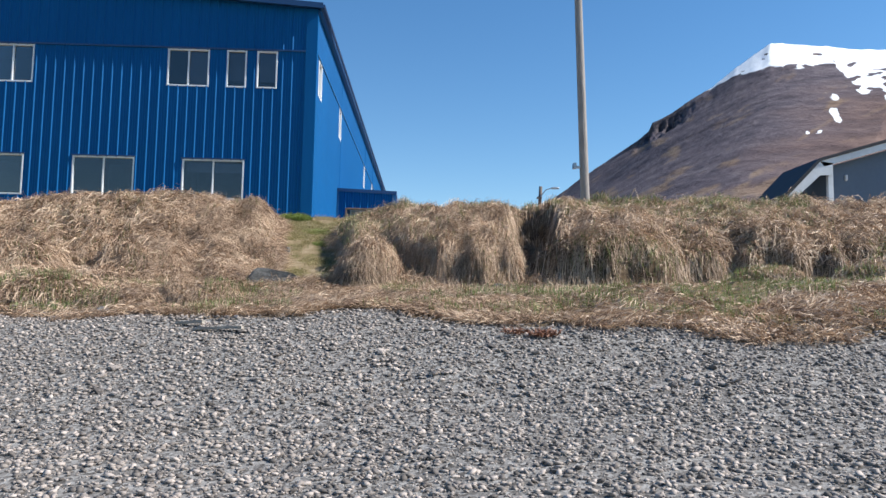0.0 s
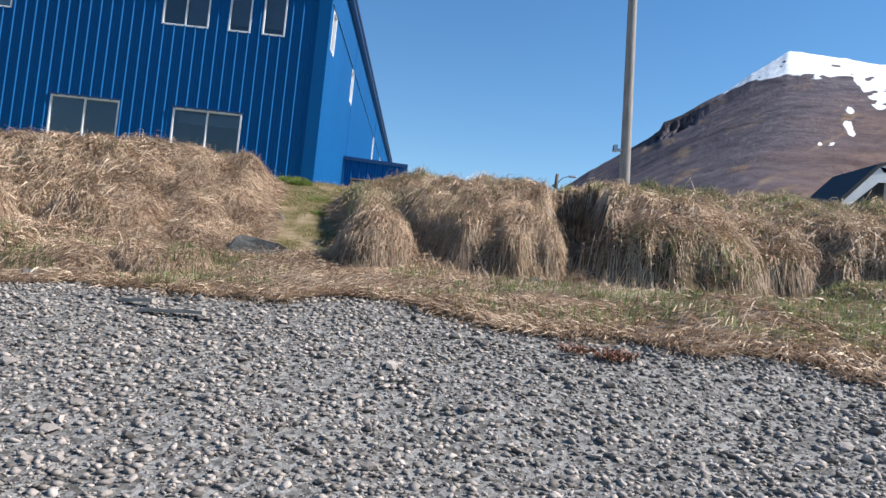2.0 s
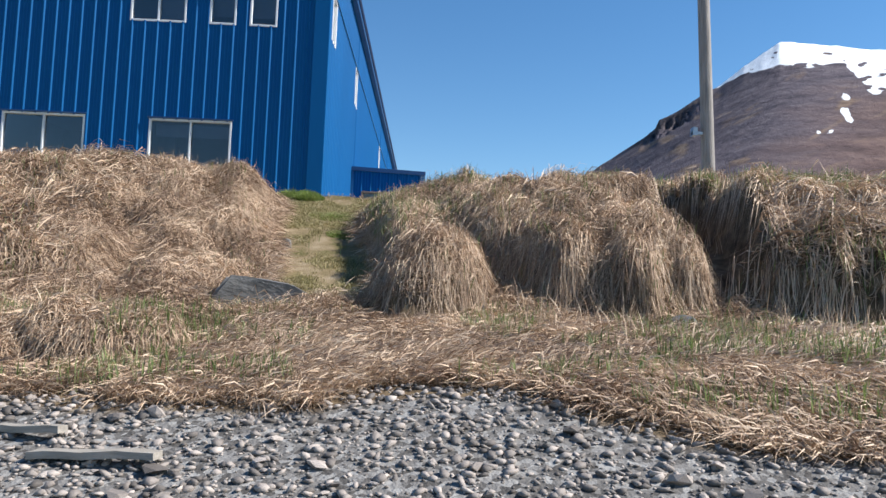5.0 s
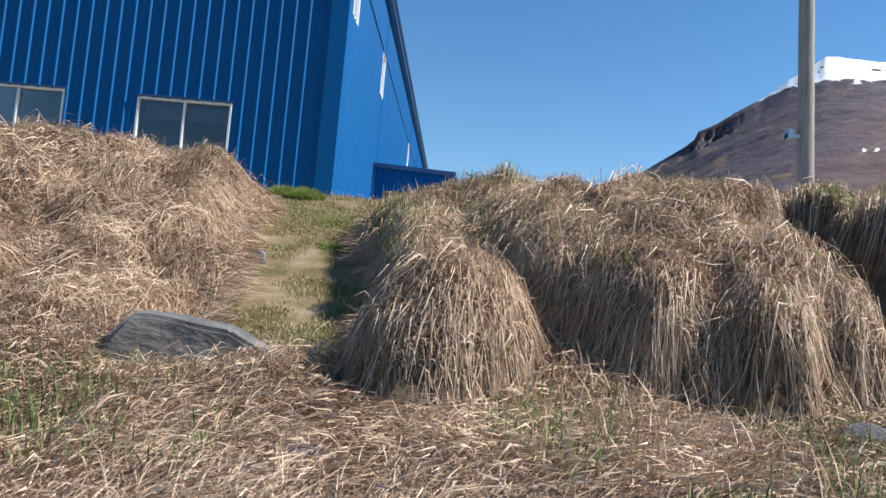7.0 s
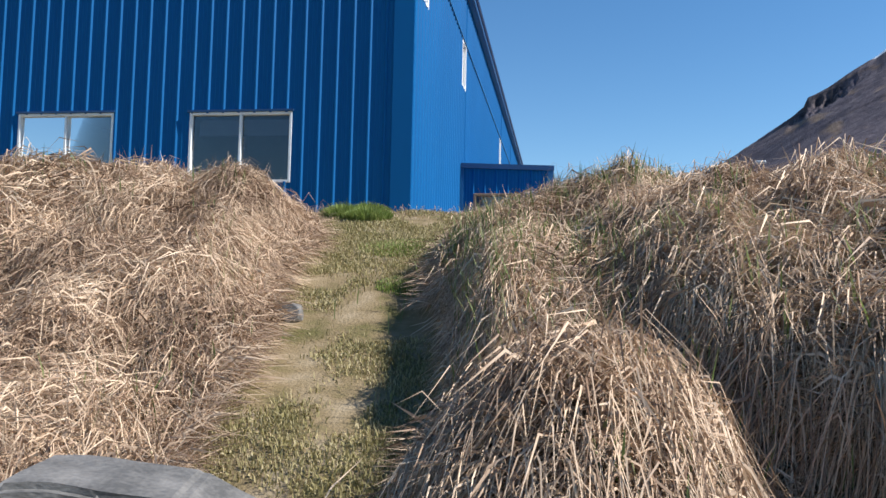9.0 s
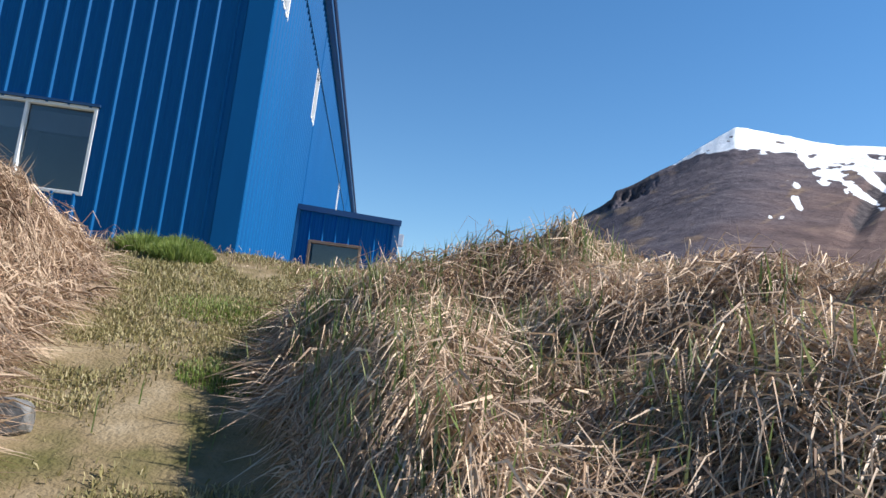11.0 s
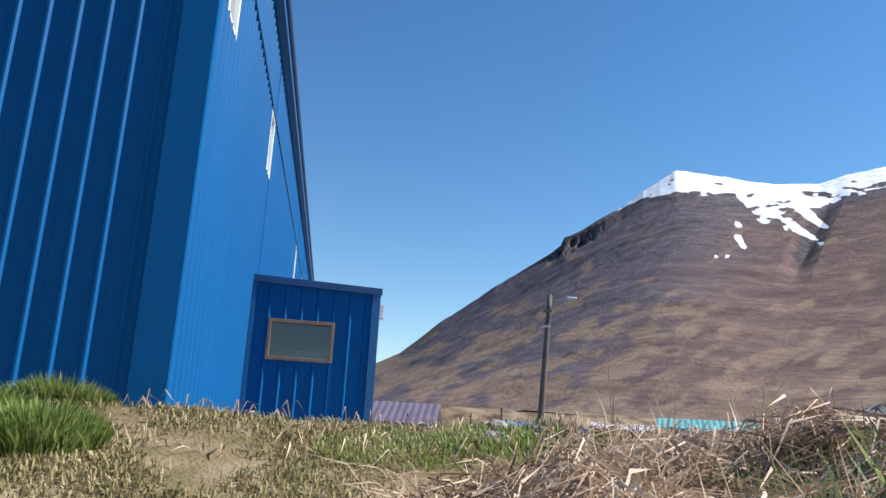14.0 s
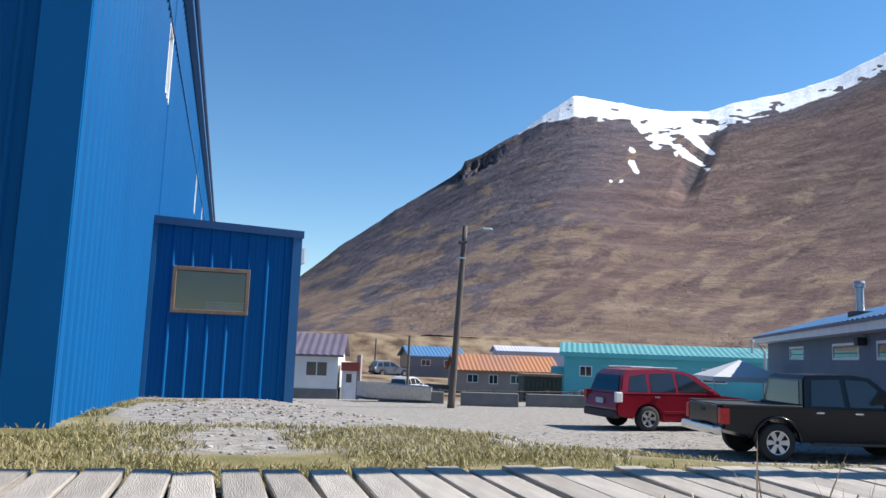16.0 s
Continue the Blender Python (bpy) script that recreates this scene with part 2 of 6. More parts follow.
def prism(bm, outline, y0, y1, taper=None):
    """Extrude an outline of (x, z) from y0 to y1; taper(z) scales y about the middle."""
    ym = (y0 + y1) / 2
    t = taper or (lambda z: 1.0)
    a = [bm.verts.new((x, ym + (y0 - ym) * t(z), z)) for x, z in outline]
    b = [bm.verts.new((x, ym + (y1 - ym) * t(z), z)) for x, z in outline]
    n = len(outline)
    bm.faces.new(a)
    bm.faces.new(b[::-1])
    for i in range(n):
        bm.faces.new((a[i], b[i], b[(i + 1) % n], a[(i + 1) % n]))
    bmesh.ops.recalc_face_normals(bm, faces=bm.faces[:])
    return bm


def thing(name, label, category, m=None, group="", kind=""):
    ob = new(name)
    if m is not None:
        ob.matrix_basis = m
    return tagged(ob, label, category, group, kind)


def mesh_arrays(name, verts, faces_flat, sizes, mat, attrs=None):
    """A mesh from numpy arrays."""
    me = bpy.data.meshes.new(name)
    me.vertices.add(len(verts))
    me.vertices.foreach_set("co", np.ascontiguousarray(verts, dtype=np.float32).ravel())
    me.loops.add(len(faces_flat))
    me.loops.foreach_set("vertex_index", np.ascontiguousarray(faces_flat, dtype=np.int32))
    me.polygons.add(len(sizes))
    starts = np.concatenate(([0], np.cumsum(sizes)[:-1])).astype(np.int32)
    me.polygons.foreach_set("loop_start", starts)
    me.update(calc_edges=True)
    me.validate()
    for k, v in (attrs or {}).items():
        at = me.attributes.new(k, "FLOAT", "POINT")
        at.data.foreach_set("value", np.ascontiguousarray(v, dtype=np.float32).ravel())
    me.materials.append(mat)
    return me


# ---- the lie of the land ----
RNG = np.random.default_rng(7)
LATTICE = RNG.random((256, 256))


def vnoise(x, y, seed=0):
    x, y = np.asarray(x, float) + seed * 17.31, np.asarray(y, float) + seed * 9.77
    xi, yi = np.floor(x).astype(int), np.floor(y).astype(int)
    fx, fy = x - xi, y - yi
    fx, fy = fx * fx * (3 - 2 * fx), fy * fy * (3 - 2 * fy)
    g = lambda a, b: LATTICE[a % 256, b % 256]
    return (g(xi, yi) * (1 - fx) + g(xi + 1, yi) * fx) * (1 - fy) + (g(xi, yi + 1) * (1 - fx) + g(xi + 1, yi + 1) * fx) * fy


def fbm(x, y, octaves=4, seed=0):
    s, a, t = 0, 1.0, 0
    for i in range(octaves):
        s, t = s + a * vnoise(np.asarray(x) * 2 ** i, np.asarray(y) * 2 ** i, seed + i), t + a
        a *= 0.5
    return s / t


def step(v, a, b):
    t = np.clip((np.asarray(v, float) - a) / (b - a), 0, 1)
    return t * t * (3 - 2 * t)


PATH_Y = (-60, -30, -25, -20, -18, -17, -16, -15, -14, -12.5, -11.3, -10, -9, -8, -7, -6, -5.3, -4.6, -4.25, -3.92, -2.6)
PATH_Z = (-6.0, -5.0, -4.78, -4.5, -4.3, -4.1, -3.83, -3.53, -3.27, -3.08, -2.93, -2.68, -2.44, -2.12, -1.74, -1.34, -1.08, -0.86, -0.745, -0.84, -0.9)
LEFT_Y = (-12, -10.6, -9.6, -8.6, -7.5, -6.5, -5.6, -4.6, -3.9)
LEFT_K = (0.0, 0.0, 0.12, 0.38, 0.70, 1.0, 1.0, 0.6, 0.0)
RIGHT_Y = (-12, -10.9, -10.45, -10.1, -9.2, -8.1, -7.5, -6.8, -5.6, -4.6, -3.9)
RIGHT_K = (0.0, 0.04, 0.08, 0.16, 0.42, 0.64, 0.75, 0.92, 0.62, 0.25, 0.0)


def path_x(y):
    return np.interp(y, (-12, -10.5, -9, -7.9, -7, -5.6, -4.4), (1.7, 1.62, 1.5, 1.32, 1.08, 1.05, 1.25))


def berm_parts(x, y):
    """How far a spot is up the bank, on either side of the trodden cut."""
    c = path_x(y)
    w = 0.38 + 0.5 * step(y, -6.2, -4.4) + 0.25 * step(-y, 10.2, 11.2)
    left = step(c - x, w + 0.08, w + 1.05)
    right = step(x - c, w, w + 0.5)
    return left, right


def tussocks(x, y, cell=0.72):
    """Humps of old grass, one to a jittered cell."""
    xi, yi = np.floor(x / cell).astype(int), np.floor(y / cell).astype(int)
    out = np.zeros(np.broadcast(x, y).shape)
    for i in (-1, 0, 1):
        for j in (-1, 0, 1):
            a, b = (xi + i) % 256, (yi + j) % 256
            cx, cy = (xi + i + LATTICE[a, b]) * cell, (yi + j + LATTICE[b, a]) * cell
            r, h = 0.26 + 0.34 * LATTICE[(a + 91) % 256, b], 0.23 * LATTICE[a, (b + 57) % 256]
            d = ((x - cx) ** 2 + (y - cy) ** 2) / r ** 2
            out = np.maximum(out, h * np.sqrt(np.clip(1 - d, 0, 1)))
    return out - 0.08


def height(x, y):
    x, y = np.asarray(x, float), np.asarray(y, float)
    base = np.interp(y, PATH_Y, PATH_Z) + 0.055 * np.clip(x - 3, -5, 8) * step(-y, 10.5, 13)
    crest_l = np.interp(x, (-12, -6.3, -5, -2.7, -1.1, -0.2, 0.5), (-1.02, -0.98, -0.88, -0.70, -0.82, -0.88, -1.08))
    crest_r = np.interp(x, (1.6, 2.2, 3, 5, 6.2, 7, 9, 11, 15, 30), (-1.15, -1.06, -0.93, -0.84, -0.82, -0.68, -0.52, -0.44, -0.4, -0.4))
    left, right = berm_parts(x, y)
    zl, zr = np.interp(y, LEFT_Y, LEFT_K), np.interp(y, RIGHT_Y, RIGHT_K) + 0.1 * step(x, 3, 5) * step(y, -10.2, -9) * step(-y, 7.2, 8.2)
    foot = np.interp(np.minimum(y, -10.6), PATH_Y, PATH_Z)
    up_l = np.where(y < -6.5, foot + (crest_l - foot) * zl, base + (crest_l - base) * zl)
    up_r = np.where(y < -6.8, foot + (crest_r - foot) * zr, base + (crest_r - base) * zr)
    on = step(y, -12, -10.8) * (y < -3.9)
    z = base + np.maximum(up_l - base, 0) * left * on + np.maximum(up_r - base, 0) * right * on
    # the undercut brow of the bank beyond the cut, and the gully washed into it
    d = y - np.interp(x, FRONT_X, FRONT_Y) - 0.5 * (fbm(x * 1.3, y * 0.4, 2, 15) - 0.5) - 0.45 * (fbm(x * 2.9, y * 2.9, 2, 17) - 0.5)
    brow = np.minimum(np.interp(d, BROW_D, BROW_Z), crest_r)
    brow = base + np.maximum(brow - base, 0) * step(d, -0.1, 0.05)
    k = step(x, 2.1, 3.5) * (y < -3.9)
    z = np.maximum(z, brow * k + z * (1 - k))
    k = step(1 - gully(x, y), 0, 0.35)
    z = z - np.maximum(z - np.interp(y, (-10.6, -9.8, -7.6), (-2.6, -2.2, -1.75)), 0) * k
    # hanging domes of thatch at the foot
    for cx, cy, rx, ry, h in DOMES:
        d = ((x - cx) / rx) ** 2 + ((y - cy) / ry) ** 2
        z = z + h * np.clip(1 - d, 0, 1) ** 0.42 * (d < 1)
    # the hollow in which the boulder lies
    d = ((x - 0.75) / 1.15) ** 2 + ((y + 10.2) / 0.85) ** 2
    z = z - 0.1 * step(1 - d, 0, 0.8) * step(-2.2 - z, 0, 0.3)
    bank = np.clip(left + right, 0, 1) * step(y, -11.5, -10) * step(-y, 4.2, 5.2)
    z = z + bank * (0.26 * (fbm(x * 0.9, y * 0.9, 3, 3) - 0.5) + 0.12 * (fbm(x * 3.1, y * 3.1, 2, 8) - 0.5) + tussocks(x, y))
    z = z + 0.05 * (fbm(x * 2.2, y * 2.2, 2, 5) - 0.5) * step(y, -14, -12.5) * step(-y, 3.8, 4.5)
    z = z + 0.12 * (fbm(x * 0.5, y * 0.7, 3, 12) - 0.5) * step(-y, 13.2, 14.5)
    # the yard and the flat behind
    yard = -0.87 - 0.2 * step(y, 0, 7) - 1.08 * step(x + 0.15 * (y + 2), 3, 9) * step(y, -2.6, 1) - 0.45 * step(y, 12, 28) - 1.6 * step(y, 28, 54) + 1.3 * step(y, 66, 80) + 4.9 * step(y, 84, 99) + 1.2 * (fbm(x * 0.05, y * 0.09, 3, 25) - 0.5) * step(y, 62, 75)
    yard = yard + 0.05 * (fbm(x * 0.6, y * 0.6, 3, 21) - 0.5)
    k = step(y, -3.2, -2.4)
    return z * (1 - k) + yard * k


DOMES = [(2.9, -6.9, 0.45, 0.4, 0.16), (2.62, -10.72, 0.6, 0.55, 0.55), (9.4, -11.9, 0.7, 0.5, 0.3), (11.2, -12.3, 0.8, 0.5, 0.35), (-1.8, -9.6, 0.9, 0.6, 0.3), (-4.2, -9.9, 1.1, 0.6, 0.3), (-0.9, -12.4, 0.9, 0.6, 0.2),
         (-2.6, -12.0, 1.0, 0.6, 0.35), (0.2, -12.5, 0.6, 0.45, 0.3)]
FRONT_X = (2.6, 3.0, 3.9, 4.6, 5.2, 5.6, 5.9, 6.3, 6.9, 7.6, 8.4, 10, 12, 16)
FRONT_Y = (-9.4, -9.95, -10.95, -11.15, -11.15, -10.7, -10.8, -11.1, -11.5, -11.4, -11.0, -11.3, -11.8, -12.2)
BROW_D = (-0.06, 0.0, 0.1, 0.28, 0.85, 1.9, 3.0, 4.2)
BROW_Z = (-3.0, -2.8, -2.36, -2.1, -1.72, -1.36, -1.12, -0.95)


def gully(x, y):
    """Under 1 inside the washed-out gully."""
    t = np.clip((np.asarray(y, float) + 10.0) / 2.4, 0, 1)
    return np.hypot((x - 5.78 - 0.34 * t) / 0.5, (y + 10.0 - 2.4 * t) / 0.55)


def graded(a, b, d, far, grow=1.22):
    mid = list(np.arange(a, b + d / 2, d))
    lo, hi, s = [a], [b], d
    while hi[-1] < far or lo[-1] > -far:
        s *= grow
        lo.append(lo[-1] - s)
        hi.append(hi[-1] + s)
    return np.array(lo[:0:-1] + mid + hi[1:])


def ground_material():
    m = bpy.data.materials.new("beach_turf_and_yard")
    m.use_nodes = True
    nt, bsdf = m.node_tree, m.node_tree.nodes["Principled BSDF"]
    bsdf.inputs["Roughness"].default_value = 0.95
    bsdf.inputs["Specular IOR Level"].default_value = 0.15
    tc = nt.nodes.new("ShaderNodeTexCoord")

    def nz(scale, detail=6):
        n = nt.nodes.new("ShaderNodeTexNoise")
        n.inputs["Scale"].default_value, n.inputs["Detail"].default_value = scale, detail
        nt.links.new(tc.outputs["Object"], n.inputs["Vector"])
        return n.outputs["Fac"]

    def ramp(fac, *stops):
        r = nt.nodes.new("ShaderNodeValToRGB")
        while len(r.color_ramp.elements) < len(stops):
            r.color_ramp.elements.new(0.5)
        for e, (p, c) in zip(r.color_ramp.elements, stops):
            e.position, e.color = p, (*c, 1)
        nt.links.new(fac, r.inputs["Fac"])
        return r.outputs["Color"]

    def mix(fac, a, b):
        x = nt.nodes.new("ShaderNodeMix")
        x.data_type = "RGBA"
        nt.links.new(fac, x.inputs["Factor"])
        nt.links.new(a, x.inputs["A"])
        nt.links.new(b, x.inputs["B"])
        return x.outputs["Result"]

    def weight(name, rag=0.35, scale=5.0):
        a = nt.nodes.new("ShaderNodeAttribute")
        a.attribute_name = name
        s = nt.nodes.new("ShaderNodeMath")
        s.operation = "MULTIPLY_ADD"
        s.inputs[1].default_value = rag
        nt.links.new(nz(scale), s.inputs[0])
        nt.links.new(a.outputs["Fac"], s.inputs[2])
        mr = nt.nodes.new("ShaderNodeMapRange")
        mr.inputs["From Min"].default_value, mr.inputs["From Max"].default_value = 0.5 + rag / 2 - 0.12, 0.5 + rag / 2 + 0.12
        nt.links.new(s.outputs[0], mr.inputs["Value"])
        return mr.outputs["Result"]

    vor = nt.nodes.new("ShaderNodeTexVoronoi")
    vor.inputs["Scale"].default_value = 26
    nt.links.new(tc.outputs["Object"], vor.inputs["Vector"])
    soil = ramp(nz(7), (0.3, (0.0517, 0.0345, 0.0228)), (0.55, (0.138, 0.0966, 0.0586)), (0.75, (0.228, 0.172, 0.103)))
    beach = ramp(vor.outputs["Color"], (0.2, (0.0772, 0.071, 0.0662)), (0.55, (0.183, 0.172, 0.162)), (0.9, (0.297, 0.286, 0.272)))
    moss = ramp(nz(3.2), (0.3, (0.1, 0.09, 0.034)), (0.5, (0.2, 0.15, 0.085)), (0.72, (0.3, 0.24, 0.16)))
    yard = ramp(nz(9, 10), (0.3, (0.175, 0.158, 0.14)), (0.5, (0.27, 0.248, 0.222)), (0.7, (0.37, 0.345, 0.315)))
    turf = ramp(nz(1.3), (0.32, (0.0966, 0.103, 0.031)), (0.5, (0.207, 0.172, 0.0828)), (0.7, (0.276, 0.234, 0.138)))
    flat = ramp(nz(0.4, 12), (0.34, (0.07, 0.047, 0.033)), (0.47, (0.16, 0.113, 0.075)), (0.62, (0.25, 0.19, 0.125)))
    col = mix(weight("beach", 0.3, 3.0), soil, beach)
    col = mix(weight("moss", 0.3), col, moss)
    col = mix(weight("yard", 0.25, 0.7), col, yard)
    col = mix(weight("turf", 0.5, 1.6), col, turf)
    col = mix(weight("flat", 0.2, 0.05), col, flat)
    nt.links.new(col, bsdf.inputs["Base Color"])
    bp = nt.nodes.new("ShaderNodeBump")
    bp.inputs["Strength"].default_value, bp.inputs["Distance"].default_value = 0.7, 0.02
    nt.links.new(nz(45, 4), bp.inputs["Height"])
    nt.links.new(bp.outputs["Normal"], bsdf.inputs["Normal"])
    return m


def beach_edge(x):
    """Where the shingle gives way to grass."""
    return -14.0 - 0.22 * np.clip(x - 1, -4, 8) + 0.45 * np.exp(-((x - 2.7) / 1.0) ** 2) + 0.5 * (fbm(x * 0.8, np.zeros_like(x), 3, 31) - 0.5)


def build_ground():
    xs = graded(-9.0, 15.0, 0.13, 2500)
    ylo = graded(-19.0, -2.2, 0.12, 2500)
    ys = np.concatenate([ylo[ylo < -2.2], np.arange(-2.2, 12, 0.35), np.arange(12, 110, 1.6), ylo[ylo > 112]])
    X, Y = np.meshgrid(xs, ys)
    Z = height(X, Y)
    Z = np.where(Y < -25, np.maximum(Z, -6), Z)
    ny, nx = X.shape
    i = np.arange(ny * nx).reshape(ny, nx)
    quads = np.stack([i[:-1, :-1], i[:-1, 1:], i[1:, 1:], i[1:, :-1]], -1).reshape(-1)
    left, right = berm_parts(X, Y)
    moss = (1 - np.clip(left + right, 0, 1)) * step(Y, -10.8, -10.0) * step(-Y, 3.6, 4.0)
    moss = np.maximum(moss, step(Y, -6.3, -5.2) * step(-Y, 3.7, 4.0) * step(2.4 - X, 0, 0.5) * step(X + 0.6, 0, 0.5))
    yardw = step(Y, -2.2, -1.2) * step(60 - Y, 0, 8)
    turf = np.maximum(step(Y, -3.95, -3.7) * step(-Y, 0.6, 2.4), step(Y, -3, -2) * step(1.6 - X - 0.12 * (Y + 2), 0, 1.6) * step(10 - Y, 0, 3))
    attrs = {"beach": step(beach_edge(X) - Y, -0.35, 0.35), "moss": moss, "yard": yardw, "turf": turf, "flat": step(Y, 40, 60)}
    me = mesh_arrays("ground", np.stack([X, Y, Z], -1).reshape(-1, 3), quads, np.full((ny - 1) * (nx - 1), 4), ground_material(), attrs)
    me.polygons.foreach_set("use_smooth", [True] * len(me.polygons))
    return tagged(new("ground", me), "grey shingle beach rising to a grassy bank and gravel yard", "ground", kind="structure")


build_ground()


# ---- the mountain ----
RIDGE_AZ = (-40, -14, -6, -2, 5.74, 8.5, 12.6, 16.8, 17.44, 17.72, 18.9, 20.6, 21.9, 23.6, 25.94, 27.4, 29.5, 31.6, 33.2, 35.6, 37.5, 41.25, 44.1, 45.5, 47.1, 52, 60, 75, 100)
RIDGE_EL = (0.3, 0.5, 0.8, 1.4, 5.14, 7.5, 10.44, 13.13, 13.65, 14.28, 14.73, 15.8, 16.43, 17.66, 19.05, 18.81, 18.39, 17.9, 17.66, 17.52, 17.96, 18.38, 19.05, 19.62, 20.16, 21.0, 20.0, 16.0, 9.0)
RIDGE_FAR, FOOT_FAR, MOUNT_EYE = 900.0, 84.0, Vector((1.5, -8.0, -0.4))


def mountain_material():
    m = bpy.data.materials.new("mountain_scree_heath_snow")
    m.use_nodes = True
    nt, bsdf = m.node_tree, m.node_tree.nodes["Principled BSDF"]
    bsdf.inputs["Roughness"].default_value = 0.95
    bsdf.inputs["Specular IOR Level"].default_value = 0.1
    tc = nt.nodes.new("ShaderNodeTexCoord")

    def nz(scale, detail=8, stretch=(1, 1, 1), rough=0.6):
        mp, n = nt.nodes.new("ShaderNodeMapping"), nt.nodes.new("ShaderNodeTexNoise")
        mp.inputs["Scale"].default_value = stretch
        nt.links.new(tc.outputs["Object"], mp.inputs["Vector"])
        nt.links.new(mp.outputs["Vector"], n.inputs["Vector"])
        n.inputs["Scale"].default_value, n.inputs["Detail"].default_value, n.inputs["Roughness"].default_value = scale, detail, rough
        return n.outputs["Fac"]

    def ramp(fac, *stops):
        r = nt.nodes.new("ShaderNodeValToRGB")
        while len(r.color_ramp.elements) < len(stops):
            r.color_ramp.elements.new(0.5)
        for e, (p, c) in zip(r.color_ramp.elements, stops):
            e.position, e.color = p, (*c, 1)
        nt.links.new(fac, r.inputs["Fac"])
        return r.outputs["Color"]

    def mix(fac, a, b):
        x = nt.nodes.new("ShaderNodeMix")
        x.data_type = "RGBA"
        nt.links.new(fac, x.inputs["Factor"])
        nt.links.new(a, x.inputs["A"])
        nt.links.new(b, x.inputs["B"])
        return x.outputs["Result"]

    def weight(name, rag, scale, soft=0.12):
        a, s, mr = nt.nodes.new("ShaderNodeAttribute"), nt.nodes.new("ShaderNodeMath"), nt.nodes.new("ShaderNodeMapRange")
        a.attribute_name = name
        s.operation = "MULTIPLY_ADD"
        s.inputs[1].default_value = rag
        nt.links.new(nz(scale), s.inputs[0])
        nt.links.new(a.outputs["Fac"], s.inputs[2])
        mr.inputs["From Min"].default_value, mr.inputs["From Max"].default_value = 0.5 + rag / 2 - soft, 0.5 + rag / 2 + soft
        nt.links.new(s.outputs[0], mr.inputs["Value"])
        return mr.outputs["Result"]

    scree = ramp(nz(0.05, 12, rough=0.75), (0.3, (0.045, 0.039, 0.05)), (0.5, (0.095, 0.08, 0.094)), (0.72, (0.165, 0.14, 0.15)))
    heath = ramp(nz(0.035, 12, rough=0.74), (0.3, (0.06, 0.041, 0.042)), (0.5, (0.128, 0.085, 0.077)), (0.7, (0.205, 0.14, 0.118)))
    straw = ramp(nz(0.05, 12, rough=0.74), (0.3, (0.105, 0.071, 0.057)), (0.5, (0.19, 0.133, 0.1)), (0.68, (0.265, 0.196, 0.145)))
    snow = ramp(nz(0.1), (0.3, (0.82, 0.85, 0.9)), (0.7, (0.9, 0.92, 0.95)))
    col = mix(weight("heath", 0.8, 0.012, 0.25), scree, heath)
    col = mix(weight("straw", 0.35, 0.06, 0.2), col, straw)
    col = mix(weight("crag", 0.5, 0.12, 0.1), col, ramp(nz(0.16, 8, (1, 1, 0.4)), (0.35, (0.03, 0.027, 0.033)), (0.65, (0.095, 0.08, 0.085))))
    col = mix(weight("snow", 0.9, 0.028, 0.04), col, snow)
    nt.links.new(col, bsdf.inputs["Base Color"])
    bp = nt.nodes.new("ShaderNodeBump")
    bp.inputs["Strength"].default_value, bp.inputs["Distance"].default_value = 0.7, 5.0
    nt.links.new(nz(0.07, 10, rough=0.68), bp.inputs["Height"])
    nt.links.new(bp.outputs["Normal"], bsdf.inputs["Normal"])
    return m


